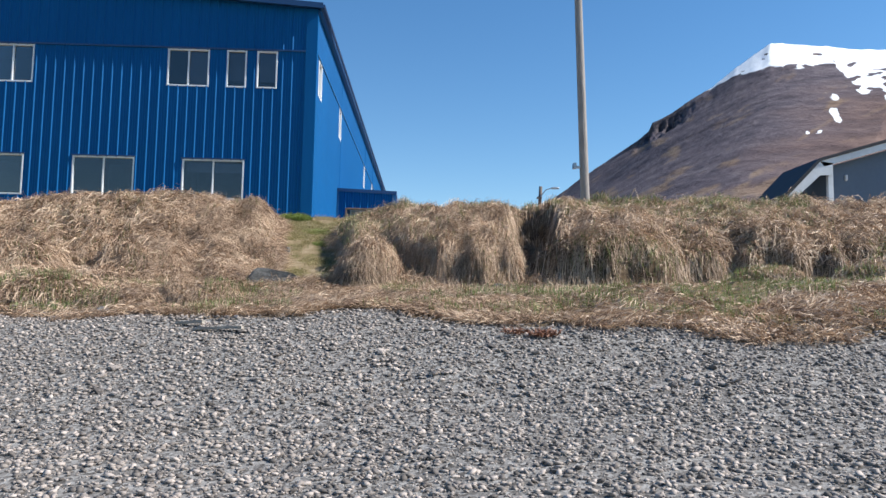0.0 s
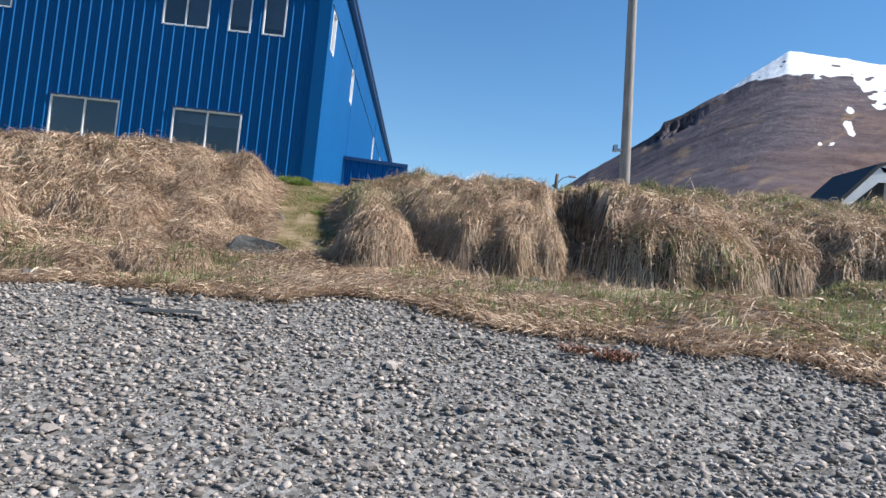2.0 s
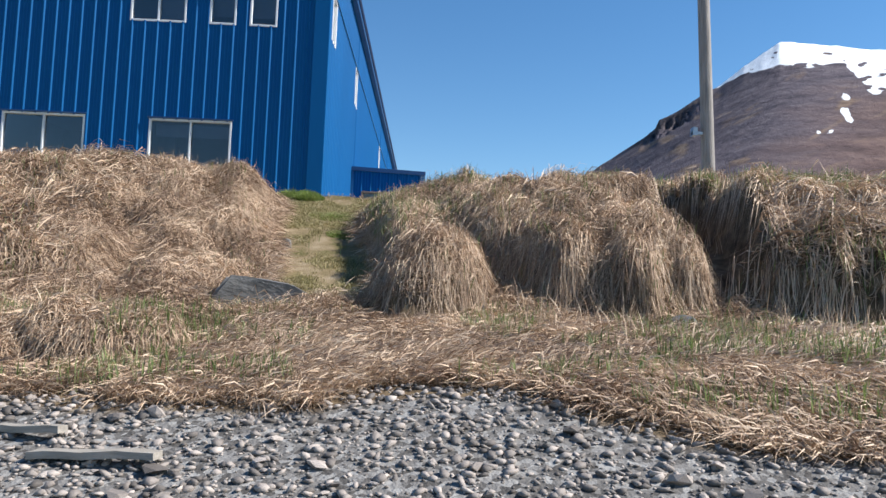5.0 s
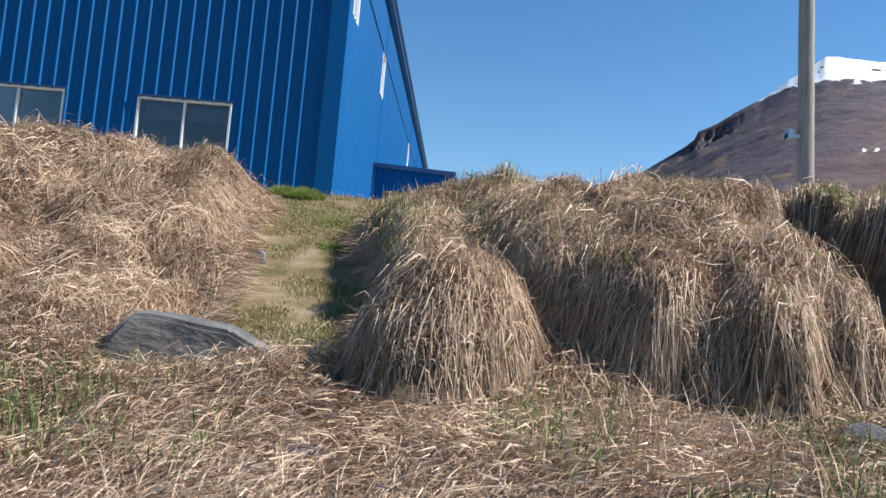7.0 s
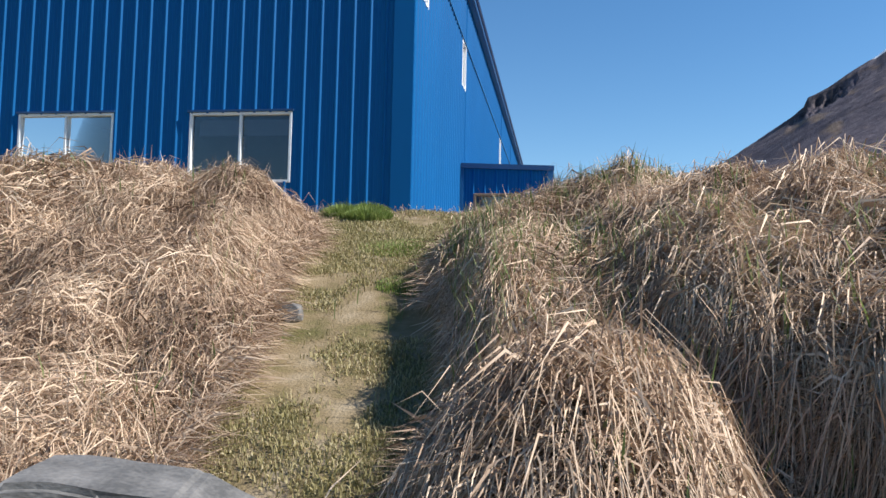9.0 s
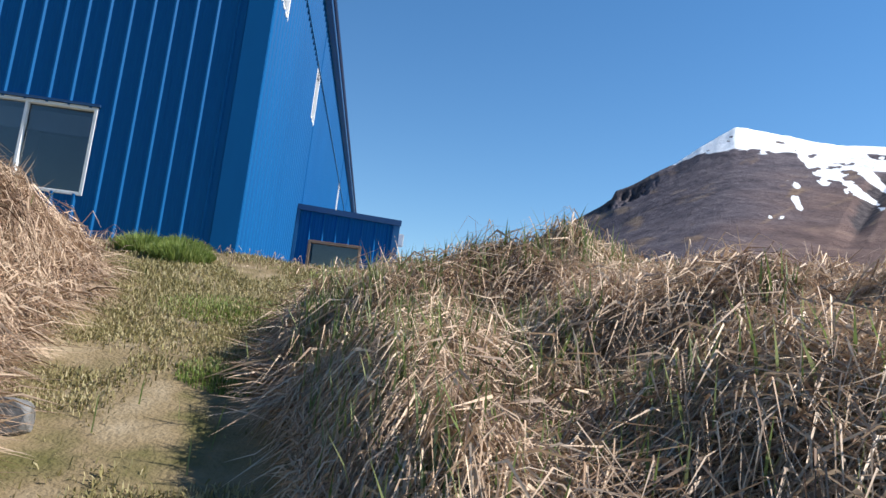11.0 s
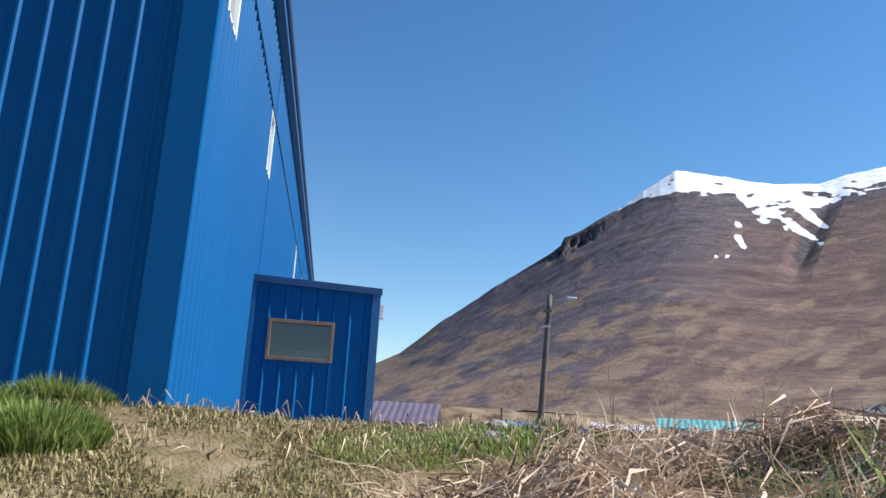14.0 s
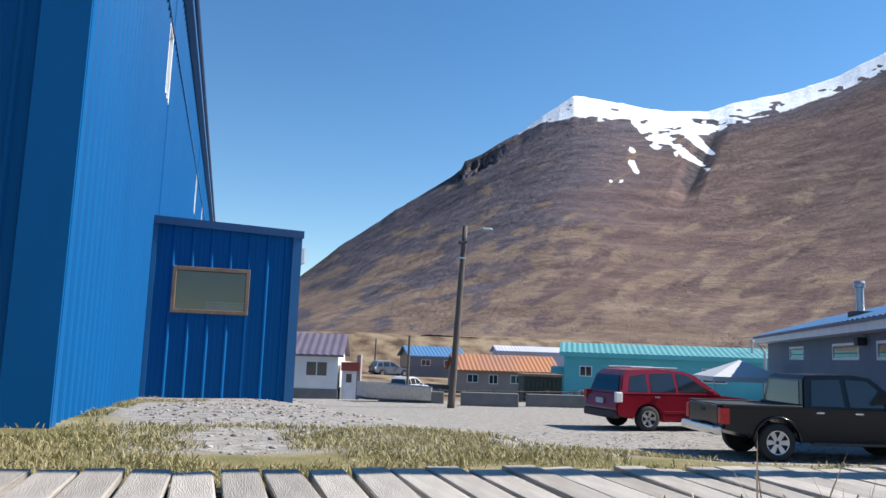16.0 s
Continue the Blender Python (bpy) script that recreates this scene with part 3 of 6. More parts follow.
def build_mountain():
    az = np.concatenate([np.arange(-40, -3, 1.0), np.arange(-3, 52, 0.14), np.arange(52, 101, 1.0)])
    u = np.concatenate([np.linspace(0, 1, 230), [1.04, 1.12, 1.3]])
    A, U = np.meshgrid(np.radians(az), u)
    el = np.interp(np.degrees(A), RIDGE_AZ, RIDGE_EL)
    el = el + 0.07 * (fbm(np.degrees(A) * 1.7, np.degrees(A) * 0, 4, 41) - 0.5) * 2 * step(el, 3, 9)
    fine = np.arange(-40, 100.1, 0.25)
    wide = np.interp(fine, RIDGE_AZ, RIDGE_EL)
    ker = np.exp(-(np.arange(-24, 25) / 11.0) ** 2)
    soft = np.convolve(np.pad(wide, 24, mode="edge"), ker / ker.sum(), mode="valid")
    crest_el = el
    smooth_el = np.interp(np.degrees(A), fine, soft)
    ridge = RIDGE_FAR + 160 * (fbm(np.degrees(A) * 0.06, A * 0, 2, 43) - 0.5)
    shape_el = smooth_el + (crest_el - smooth_el) * step(U, 0.75, 1.0)
    top = ridge * np.tan(np.radians(shape_el)) + MOUNT_EYE.z
    R = FOOT_FAR + (ridge - FOOT_FAR) * U
    g = np.where(U <= 1, np.clip(U, 0, 1) ** 1.42, 1 - (U - 1) * 1.2)
    z0 = -5.0
    Z = z0 + (top - z0) * g
    X, Y = MOUNT_EYE.x + R * np.sin(A), MOUNT_EYE.y + R * np.cos(A)
    # gullies, spurs and hummocks, dying out at foot and skyline
    deg = np.degrees(A)
    mid = step(U, 0.02, 0.3) * step(1 - U, 0.0, 0.12) * step(el, 1.5, 8)
    Z = Z + mid * (9 * (fbm(X * 0.011, Y * 0.011, 6, 53) - 0.5))
    hump = step(U, 0.0, 0.08) * step(0.75 - U, 0, 0.35)
    Z = Z + hump * 2.5 * (fbm(X * 0.02, Y * 0.02, 4, 57) - 0.5)
    # the deep gully on the far shoulder
    gd = np.abs(deg - (37.2 - 2.2 * (1 - U) * 3)) / 1.1
    Z = Z - 7 * np.clip(1 - gd, 0, 1) * step(U, 0.4, 0.6) * step(0.95 - U, 0, 0.2)
    # the crags under the left shoulder
    cl = np.exp(-((deg - 19.0) / 1.5) ** 2)
    crags = np.abs(fbm(deg * 4.5, U * 14, 3, 55) - 0.5) * 2
    Z = Z - (5 + 22 * crags) * cl * step(1 - U, 0.015, 0.04) * step(U, 0.82, 0.93)
    Z = np.where(U < 1, np.minimum(Z, MOUNT_EYE.z + R * np.tan(np.radians(np.maximum(el, 1.0) * (0.9 + 0.1 * np.clip(U, 0, 1))))), Z)
    seen = np.degrees(np.arctan2(Z - MOUNT_EYE.z, R))
    below = el - seen
    # snow: a cap along the skyline, with tongues down the gullies
    depth = np.interp(deg, (20, 21.5, 23.6, 25.5, 27.9, 29.9, 31, 33, 35, 36.1, 37.5, 41.2, 44.1, 46, 60), (-0.6, -0.1, 0.7, 1.45, 1.5, 1.0, 2.0, 2.1, 1.6, 1.5, 1.5, 1.15, 1.0, 1.1, 1.2))
    snow = np.clip(0.5 + (depth - below) * 1.1, -1, 1.15)

    def tongue(a0, e0, a1, e1, w0, w1):
        t = np.clip(((deg - a0) * (a1 - a0) + (seen - e0) * (e1 - e0)) / ((a1 - a0) ** 2 + (e1 - e0) ** 2), 0, 1)
        d = np.hypot(deg - a0 - (a1 - a0) * t, seen - e0 - (e1 - e0) * t)
        return 0.5 + (w0 + (w1 - w0) * t - d) * 1.6

    for tg in ((31.0, 17.6, 32.0, 15.4, 0.55, 0.4), (32.0, 16.0, 35.5, 13.6, 0.5, 0.15), (33.5, 16.8, 36.0, 14.4, 0.45, 0.15), (30.2, 14.1, 30.55, 13.5, 0.28, 0.2), (28.7, 12.95, 29.4, 12.9, 0.16, 0.16), (29.7, 15.3, 30.3, 15.1, 0.1, 0.15), (33, 15.2, 33.4, 14.6, 0.25, 0.15)):
        snow = np.maximum(snow, np.clip(tongue(*tg), -1, 1.0))
    snow = np.where(el < 3, -1, snow)
    rockb = fbm(deg * 1.1 + seen * 1.4 + 4, seen * 3.2 - deg * 0.5, 4, 61)
    snow = snow - np.clip(rockb - 0.56, 0, 1) * 8 * step(below, 0.3, 0.6)
    heath = np.clip(0.38 + (deg - 24) * 0.06 + (9 - seen) * 0.05, 0, 1) * step(below, 0.6, 3)
    p, q = deg * 0.92 + seen * 0.4, seen * 0.92 - deg * 0.4
    streak = fbm(p * 0.55, q * 1.9, 5, 63)
    straw = np.clip(0.68 - (seen - 3.0) * 0.06 - np.clip(deg - 30, 0, 20) * 0.012, -0.2, 0.8) + (streak - 0.5) * 2.3
    crag = cl * step(U, 0.8, 0.9) * (0.55 + 0.7 * crags) + 0.75 * step(below, 1.0, 0.2) * step(deg, 20, 17.5) * step(deg, 14, 17)
    crag = np.maximum(crag, 0.9 * np.clip(1 - np.abs(deg - (37.2 - 6.6 * (1 - U))) / 1.6, 0, 1) * step(U, 0.45, 0.6) * step(0.9 - U, 0, 0.15))
    ny, nx = X.shape
    i = np.arange(ny * nx).reshape(ny, nx)
    quads = np.stack([i[:-1, :-1], i[1:, :-1], i[1:, 1:], i[:-1, 1:]], -1).reshape(-1)
    quads = quads.reshape(-1, 4)[:, ::-1].reshape(-1)
    me = mesh_arrays("mountain", np.stack([X, Y, Z], -1).reshape(-1, 3), quads, np.full((ny - 1) * (nx - 1), 4), mountain_material(), {"snow": snow, "heath": heath, "straw": straw, "crag": crag})
    me.polygons.foreach_set("use_smooth", [True] * len(me.polygons))
    return tagged(new("mountain_backdrop", me), "brown scree mountain with snow along its summit ridge", "mountain", kind="structure")


build_mountain()


# ---- the blue building ----
RIB = 0.305


def rib_profile(a, b, first, big=0.028):
    """Points (u, out) of a ribbed steel sheet from a to b."""
    pts = [(a, 0.0)]
    k0, k1 = math.floor((a - first) / RIB) - 1, math.ceil((b - first) / RIB) + 1
    for k in range(k0, k1 + 1):
        c = first + k * RIB
        for du, o in ((-0.036, 0), (-0.012, big), (0.012, big), (0.036, 0), (0.098, 0), (0.107, 0.005), (0.127, 0.005), (0.136, 0), (0.178, 0), (0.187, 0.005), (0.207, 0.005), (0.216, 0)):
            if a + 1e-4 < c + du < b - 1e-4:
                pts.append((c + du, o))
    pts.append((b, 0.0))
    return pts


def siding(place, u0, u1, z0, z1, holes, first):
    """A ribbed wall sheet with openings and reveals; place(u, out, z) gives the spot."""
    bm = bmesh.new()
    us = sorted({u0, u1, *(h[0] for h in holes), *(h[1] for h in holes)})
    for ua, ub in zip(us, us[1:]):
        cuts = sorted((h[2], h[3]) for h in holes if h[0] < (ua + ub) / 2 < h[1])
        spans, z = [], z0
        for c0, c1 in cuts:
            spans.append((z, c0))
            z = c1
        spans.append((z, z1))
        pr = rib_profile(ua, ub, first)
        for za, zb in spans:
            if zb - za < 0.01:
                continue
            lo, hi = [bm.verts.new(place(u, o, za)) for u, o in pr], [bm.verts.new(place(u, o, zb)) for u, o in pr]
            for i in range(len(pr) - 1):
                bm.faces.new((lo[i], lo[i + 1], hi[i + 1], hi[i]))
            back = [bm.verts.new(place(u, -0.16, zz)) for u, zz in ((ua, za), (ub, za), (ub, zb), (ua, zb))]
            bm.faces.new(back[::-1])
    for h in holes:
        ring = ((h[0], h[2]), (h[1], h[2]), (h[1], h[3]), (h[0], h[3]))
        f, b = [bm.verts.new(place(u, 0, z)) for u, z in ring], [bm.verts.new(place(u, -0.16, z)) for u, z in ring]
        for i in range(4):
            bm.faces.new((f[i], f[(i + 1) % 4], b[(i + 1) % 4], b[i]))
    bmesh.ops.remove_doubles(bm, verts=bm.verts[:], dist=0.0005)
    return bm


def wall_box(bm, place, u0, u1, o0, o1, z0, z1):
    v = [bm.verts.new(place(u, o, z)) for z in (z0, z1) for u, o in ((u0, o0), (u1, o0), (u1, o1), (u0, o1))]
    for f in ((3, 2, 1, 0), (4, 5, 6, 7), (0, 1, 5, 4), (1, 2, 6, 5), (2, 3, 7, 6), (3, 0, 4, 7)):
        bm.faces.new([v[i] for i in f])


def window(parent, place, h, halves=1, frame_mat=None, w=0.03, proud=0.018):
    """A framed window with panes, set into an opening."""
    u0, u1, z0, z1 = h
    win = new("window")
    win.parent = parent
    bm = bmesh.new()
    for a in ((u0 - 0.02, u0 + w, z0 - 0.02, z1 + 0.02), (u1 - w, u1 + 0.02, z0 - 0.02, z1 + 0.02), (u0 + w, u1 - w, z0 - 0.02, z0 + w), (u0 + w, u1 - w, z1 - w, z1 + 0.02)):
        wall_box(bm, place, a[0], a[1], -0.09, proud, a[2], a[3])
    bmesh.ops.bevel(bm, geom=bm.edges[:], offset=0.006, segments=1, affect="EDGES")
    part("frame", bm, frame_mat or M_WHITE, win)
    step_u = (u1 - u0) / halves
    for i in range(halves):
        a, b = u0 + i * step_u + (w if i == 0 else w * 0.5), u0 + (i + 1) * step_u - (w if i == halves - 1 else w * 0.5)
        if i:
            bm = bmesh.new()
            c = u0 + i * step_u
            wall_box(bm, place, c - w * 0.62, c + w * 0.62, -0.085, proud - 0.012, z0 + w, z1 - w)
            part("mullion", bm, frame_mat or M_WHITE, win)
        bm = bmesh.new()
        wall_box(bm, place, a - 0.01, b + 0.01, -0.052 - 0.02 * (i % 2), -0.046 - 0.02 * (i % 2), z0 + w - 0.01, z1 - w + 0.01)
        pane = part("pane", bm, M_GLASS, win)
        pane.visible_shadow = False
    return win


def build_blue_building():
    b = thing("blue_metal_building", "two-storey blue ribbed metal building with white-framed windows", "building")
    front = lambda u, o, z: (u, -o, z)
    side = lambda u, o, z: (0.06 + 0.0135 * u + o, u, z)
    base, top = -1.6, 6.72
    fh = [(-4.09, -2.15, 0.31, 1.58, 2), (-7.58, -5.65, 0.31, 1.60, 2), (-11.1, -9.16, 0.33, 1.61, 2),
          (-4.72, -3.41, 4.01, 5.22, 2), (-2.81, -2.2, 4.01, 5.22, 1), (-1.83, -1.2, 4.01, 5.22, 1), (-10.35, -9.04, 4.0, 5.22, 2), (-14.8, -12.9, 0.33, 1.6, 2), (-14.4, -13.1, 4.0, 5.22, 2)]
    sh = [(0.72, 1.47, 4.01, 5.22, 1), (6.7, 7.44, 4.01, 5.22, 1), (18.9, 19.65, 4.01, 5.22, 1), (25.0, 25.75, 4.01, 5.22, 1)]
    part("front_wall", siding(front, -22.0, -0.26, base, top + 0.25, [h[:4] for h in fh], -0.41), M_BLUE, b)
    part("side_wall", siding(side, 0.16, 40.0, base - 1.0, top, [h[:4] for h in sh], 0.45), M_BLUE, b)
    for h in fh:
        window(b, front, h[:4], h[4])
    for h in sh:
        window(b, side, h[:4], h[4])
    # corner, lap and eave trims
    bm = boxes((-0.27, 0.10, -0.045, 0.0, base, top), (0.055, 0.105, 0.0, 0.17, base, top))
    part("corner_trim", bm, M_BLUE, b)
    bm = bmesh.new()
    wall_box(bm, front, -22, -0.27, 0.0, 0.05, 5.245, 5.30)
    part("lap_trim", bm, M_NAVY, b)
    bm = bmesh.new()
    wall_box(bm, side, 0.17, 40, 0.0, 0.048, 5.245, 5.285)
    part("lap_trim", bm, M_BLUE_TRIM, b)
    for h in fh:
        bm = bmesh.new()
        wall_box(bm, front, h[0] - 0.05, h[1] + 0.05, 0.0, 0.052, h[3] + 0.022, h[3] + 0.06)
        part("drip_cap", bm, M_NAVY, b)
    bm = bmesh.new()
    prism(bm, [(-22.2, 8.3), (-10.9, 7.55), (0.27, 6.80), (0.27, 6.70), (-10.9, 7.43), (-22.2, 8.17)], -0.24, 40.3)
    part("roof", bm, M_NAVY, b)
    bm = bmesh.new()
    tube(bm, [(0.3, -0.24, 6.74), (0.84, 40.3, 6.74)], (0.05, 0.05), 8)
    part("gutter", bm, M_NAVY, b)
    bm = bmesh.new()
    prism(bm, [(-22.2, 8.32), (0.28, 6.83), (0.28, 6.65), (-22.2, 8.1)], -0.29, -0.245)
    part("rake_trim", bm, M_NAVY, b)
    bm = bmesh.new()
    wall_box(bm, side, -0.2, 40.2, 0.13, 0.165, 6.64, 6.8)
    part("fascia", bm, M_NAVY, b)
    bm = bmesh.new()
    wall_box(bm, side, 0.0, 40.0, 0.0, 0.13, 6.66, 6.69)
    part("soffit", bm, M_BLUE_TRIM, b)
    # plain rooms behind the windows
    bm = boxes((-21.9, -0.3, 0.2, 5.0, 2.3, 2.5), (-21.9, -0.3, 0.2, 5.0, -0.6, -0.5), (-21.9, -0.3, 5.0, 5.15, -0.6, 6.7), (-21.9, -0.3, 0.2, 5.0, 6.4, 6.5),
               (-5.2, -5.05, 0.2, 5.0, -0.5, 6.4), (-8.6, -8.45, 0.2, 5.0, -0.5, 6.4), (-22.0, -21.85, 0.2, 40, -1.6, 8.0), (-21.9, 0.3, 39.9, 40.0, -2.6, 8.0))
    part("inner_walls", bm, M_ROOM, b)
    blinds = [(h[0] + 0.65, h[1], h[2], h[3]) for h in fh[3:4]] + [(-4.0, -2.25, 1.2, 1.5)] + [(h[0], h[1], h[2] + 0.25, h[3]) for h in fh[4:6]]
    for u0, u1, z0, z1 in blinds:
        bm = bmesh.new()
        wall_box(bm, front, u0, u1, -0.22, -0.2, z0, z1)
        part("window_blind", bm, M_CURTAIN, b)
    return b


build_blue_building()


def build_annex():
    a = thing("blue_porch_annex", "small dark blue ribbed metal porch against the building wall", "annex")
    x0, x1, y0, y1, base = 0.17, 2.55, 6.76, 9.4, -1.7
    top = lambda x: 1.88 - 0.035 * (x - x0)
    front = lambda u, o, z: (u, y0 - o, z)
    right = lambda u, o, z: (x1 + o, u, z)
    hole = (0.54, 1.74, 0.32, 1.05)
    part("front_wall", siding(front, x0 + 0.06, x1 - 0.1, base, 1.78, [hole], 0.2), M_BLUE, a)
    part("right_wall", siding(right, y0 + 0.1, y1, base, 1.76, [], 0.3), M_BLUE, a)
    part("corner_trim", boxes((x1 - 0.11, x1 + 0.045, y0 - 0.045, y0, base, 1.8), (x1, x1 + 0.045, y0, y0 + 0.11, base, 1.8)), M_BLUE_TRIM, a)
    part("corner_trim", boxes((x0, x0 + 0.07, y0 - 0.04, y0, base, 1.8)), M_BLUE_TRIM, a)
    bm = bmesh.new()
    prism(bm, [(x0, top(x0)), (x1 + 0.07, top(x1)), (x1 + 0.07, top(x1) - 0.13), (x0, top(x0) - 0.13)], y0 - 0.075, y0 - 0.03)
    part("roof_trim", bm, M_NAVY, a)
    bm = bmesh.new()
    prism(bm, [(x0, top(x0) - 0.004), (x1 + 0.06, top(x1) - 0.004), (x1 + 0.06, top(x1) - 0.1), (x0, top(x0) - 0.1)], y0 - 0.03, y1)
    part("roof", bm, M_NAVY, a)
    window(a, front, hole, 1, M_WOODFRAME, 0.045, 0.05)
    part("inner_walls", boxes((x0 + 0.02, x1 - 0.12, 9.2, 9.3, base, 1.7), (x0 + 0.02, x0 + 0.1, y0 + 0.2, 9.2, base, 1.7)), M_SIDING, a)
    # added white box: stands in for the pale reflected patch in the pane
    part("white_box", rounded((1.05, 1.72, 7.0, 7.5, 0.1, 0.52), 0.02), M_PAPER, a, "plain white box standing for the pale patch in the pane")
    bm = bmesh.new()
    box(bm, x1 + 0.05, x1 + 0.2, 7.55, 7.75, 1.32, 1.62)
    bmesh.ops.bevel(bm, geom=bm.edges[:], offset=0.02, segments=2, affect="EDGES")
    part("wall_lamp", bm, M_WHITE, a, "white box lamp on the side wall")
    return a


build_annex()


# ---- poles ----
def build_poles():
    p = thing("utility_pole", "tall weathered grey wooden utility pole behind the bank", "utility pole")
    bm = bmesh.new()
    pts = [(8.21 - 0.036 * z, -3.48 + 0.004 * z, z) for z in np.linspace(-1.2, 9.2, 12)]
    tube(bm, pts, np.linspace(0.135, 0.098, 12), 14)
    part("post", bm, M_POLE, p, smooth=True)
    bm = boxes((7.86, 8.08, -3.53, -3.43, 0.92, 0.98), (7.86, 7.95, -3.56, -3.40, 0.9, 1.06))
    part("bracket", bm, M_STEEL, p, "small grey metal bracket")
    q = thing("street_lamp", "leaning dark wooden pole carrying a street lamp arm", "street lamp")
    bm = bmesh.new()
    pts = [(11.2 + 0.05 * (z + 2.6), 25.4, z) for z in np.linspace(-3.0, 5.4, 10)]
    tube(bm, pts, np.linspace(0.17, 0.11, 10), 12)
    part("post", bm, M_POLE_DARK, q, smooth=True)
    bm = bmesh.new()
    tube(bm, [(11.55, 25.3, 4.7), (11.9, 25.2, 5.15), (12.35, 25.1, 5.3)], (0.03, 0.03, 0.03), 8)
    part("arm", bm, M_STEEL, q)
    part("lamp_head", rounded((12.25, 12.75, 24.98, 25.2, 5.2, 5.34), 0.05), M_STEEL, q)
    part("crossarm", boxes((11.35, 11.65, 25.2, 25.55, 4.6, 4.7)), M_POLE_DARK, q)
    part("collar", boxes((11.3, 11.6, 25.2, 25.6, 3.9, 3.97)), M_STEEL, q)


build_poles()


# ---- boardwalk ----
def build_boardwalk():
    w = thing("boardwalk", "weathered grey timber boardwalk across the top of the bank", "boardwalk")
    rnd = random.Random(5)
    bend = lambda x: -0.02 * max(x - 1.5, 0) ** 1.6 * 0.9
    for y in (-3.7, -2.95):
        bm = bmesh.new()
        for i in range(-8, 14):
            x = i * 0.6
            box(bm, x, x + 0.6, y + bend(x + 0.3) - 0.04, y + bend(x + 0.3) + 0.04, -0.98, -0.835)
        part("stringer", bm, M_PLANK, w)
    meshes = []
    for k in range(5):
        bm = boxes((-0.087, 0.087, -0.6, 0.6, -0.045, 0))
        bmesh.ops.bevel(bm, geom=[e for e in bm.edges], offset=0.006, segments=1, affect="EDGES")
        for v in bm.verts:
            v.co.z += rnd.uniform(-0.003, 0.003)
            v.co.x += rnd.uniform(-0.004, 0.004)
        me = bpy.data.meshes.new("plank")
        bm.to_mesh(me)
        bm.free()
        me.materials.append(M_PLANK)
        meshes.append(me)
    x = -4.6
    while x < 8.2:
        ob = new("plank", meshes[rnd.randrange(5)])
        ob.parent = w
        ob.matrix_basis = pose(x, -3.29 + bend(x) + rnd.uniform(-0.04, 0.04), -0.775 + rnd.uniform(-0.008, 0.006), rnd.uniform(-0.5, 0.5), rnd.uniform(-1.2, 1.2), rnd.uniform(-1.3, 1.3) - 2.0 * max(x - 1.5, 0))
        x += 0.2 + rnd.uniform(-0.004, 0.006)


build_boardwalk()


# ---- boulders ----
def rock_mesh(bm, cx, cy, cz, sx, sy, sz, seed, cuts=9, turn=0.0):
    """A broken block: an icosphere cut flat on several planes."""
    rnd = random.Random(seed)
    made = bmesh.ops.create_icosphere(bm, subdivisions=4, radius=1.0)["verts"]
    planes = []
    for _ in range(cuts):
        n = Vector((rnd.gauss(0, 1), rnd.gauss(0, 1), rnd.gauss(0, 0.9))).normalized()
        planes.append((n, rnd.uniform(0.55, 0.85)))
    for v in made:
        for n, d in planes:
            o = v.co.dot(n) - d
            if o > 0:
                v.co -= n * o * 0.96
        v.co += v.co.normalized() * 0.03 * noise.noise(v.co * 4 + Vector((seed, 0, 0)))
        p = Vector((v.co.x * sx, v.co.y * sy, v.co.z * sz))
        p.rotate(Euler((0, 0, radians(turn))))
        v.co = p + Vector((cx, cy, cz))
    return bm


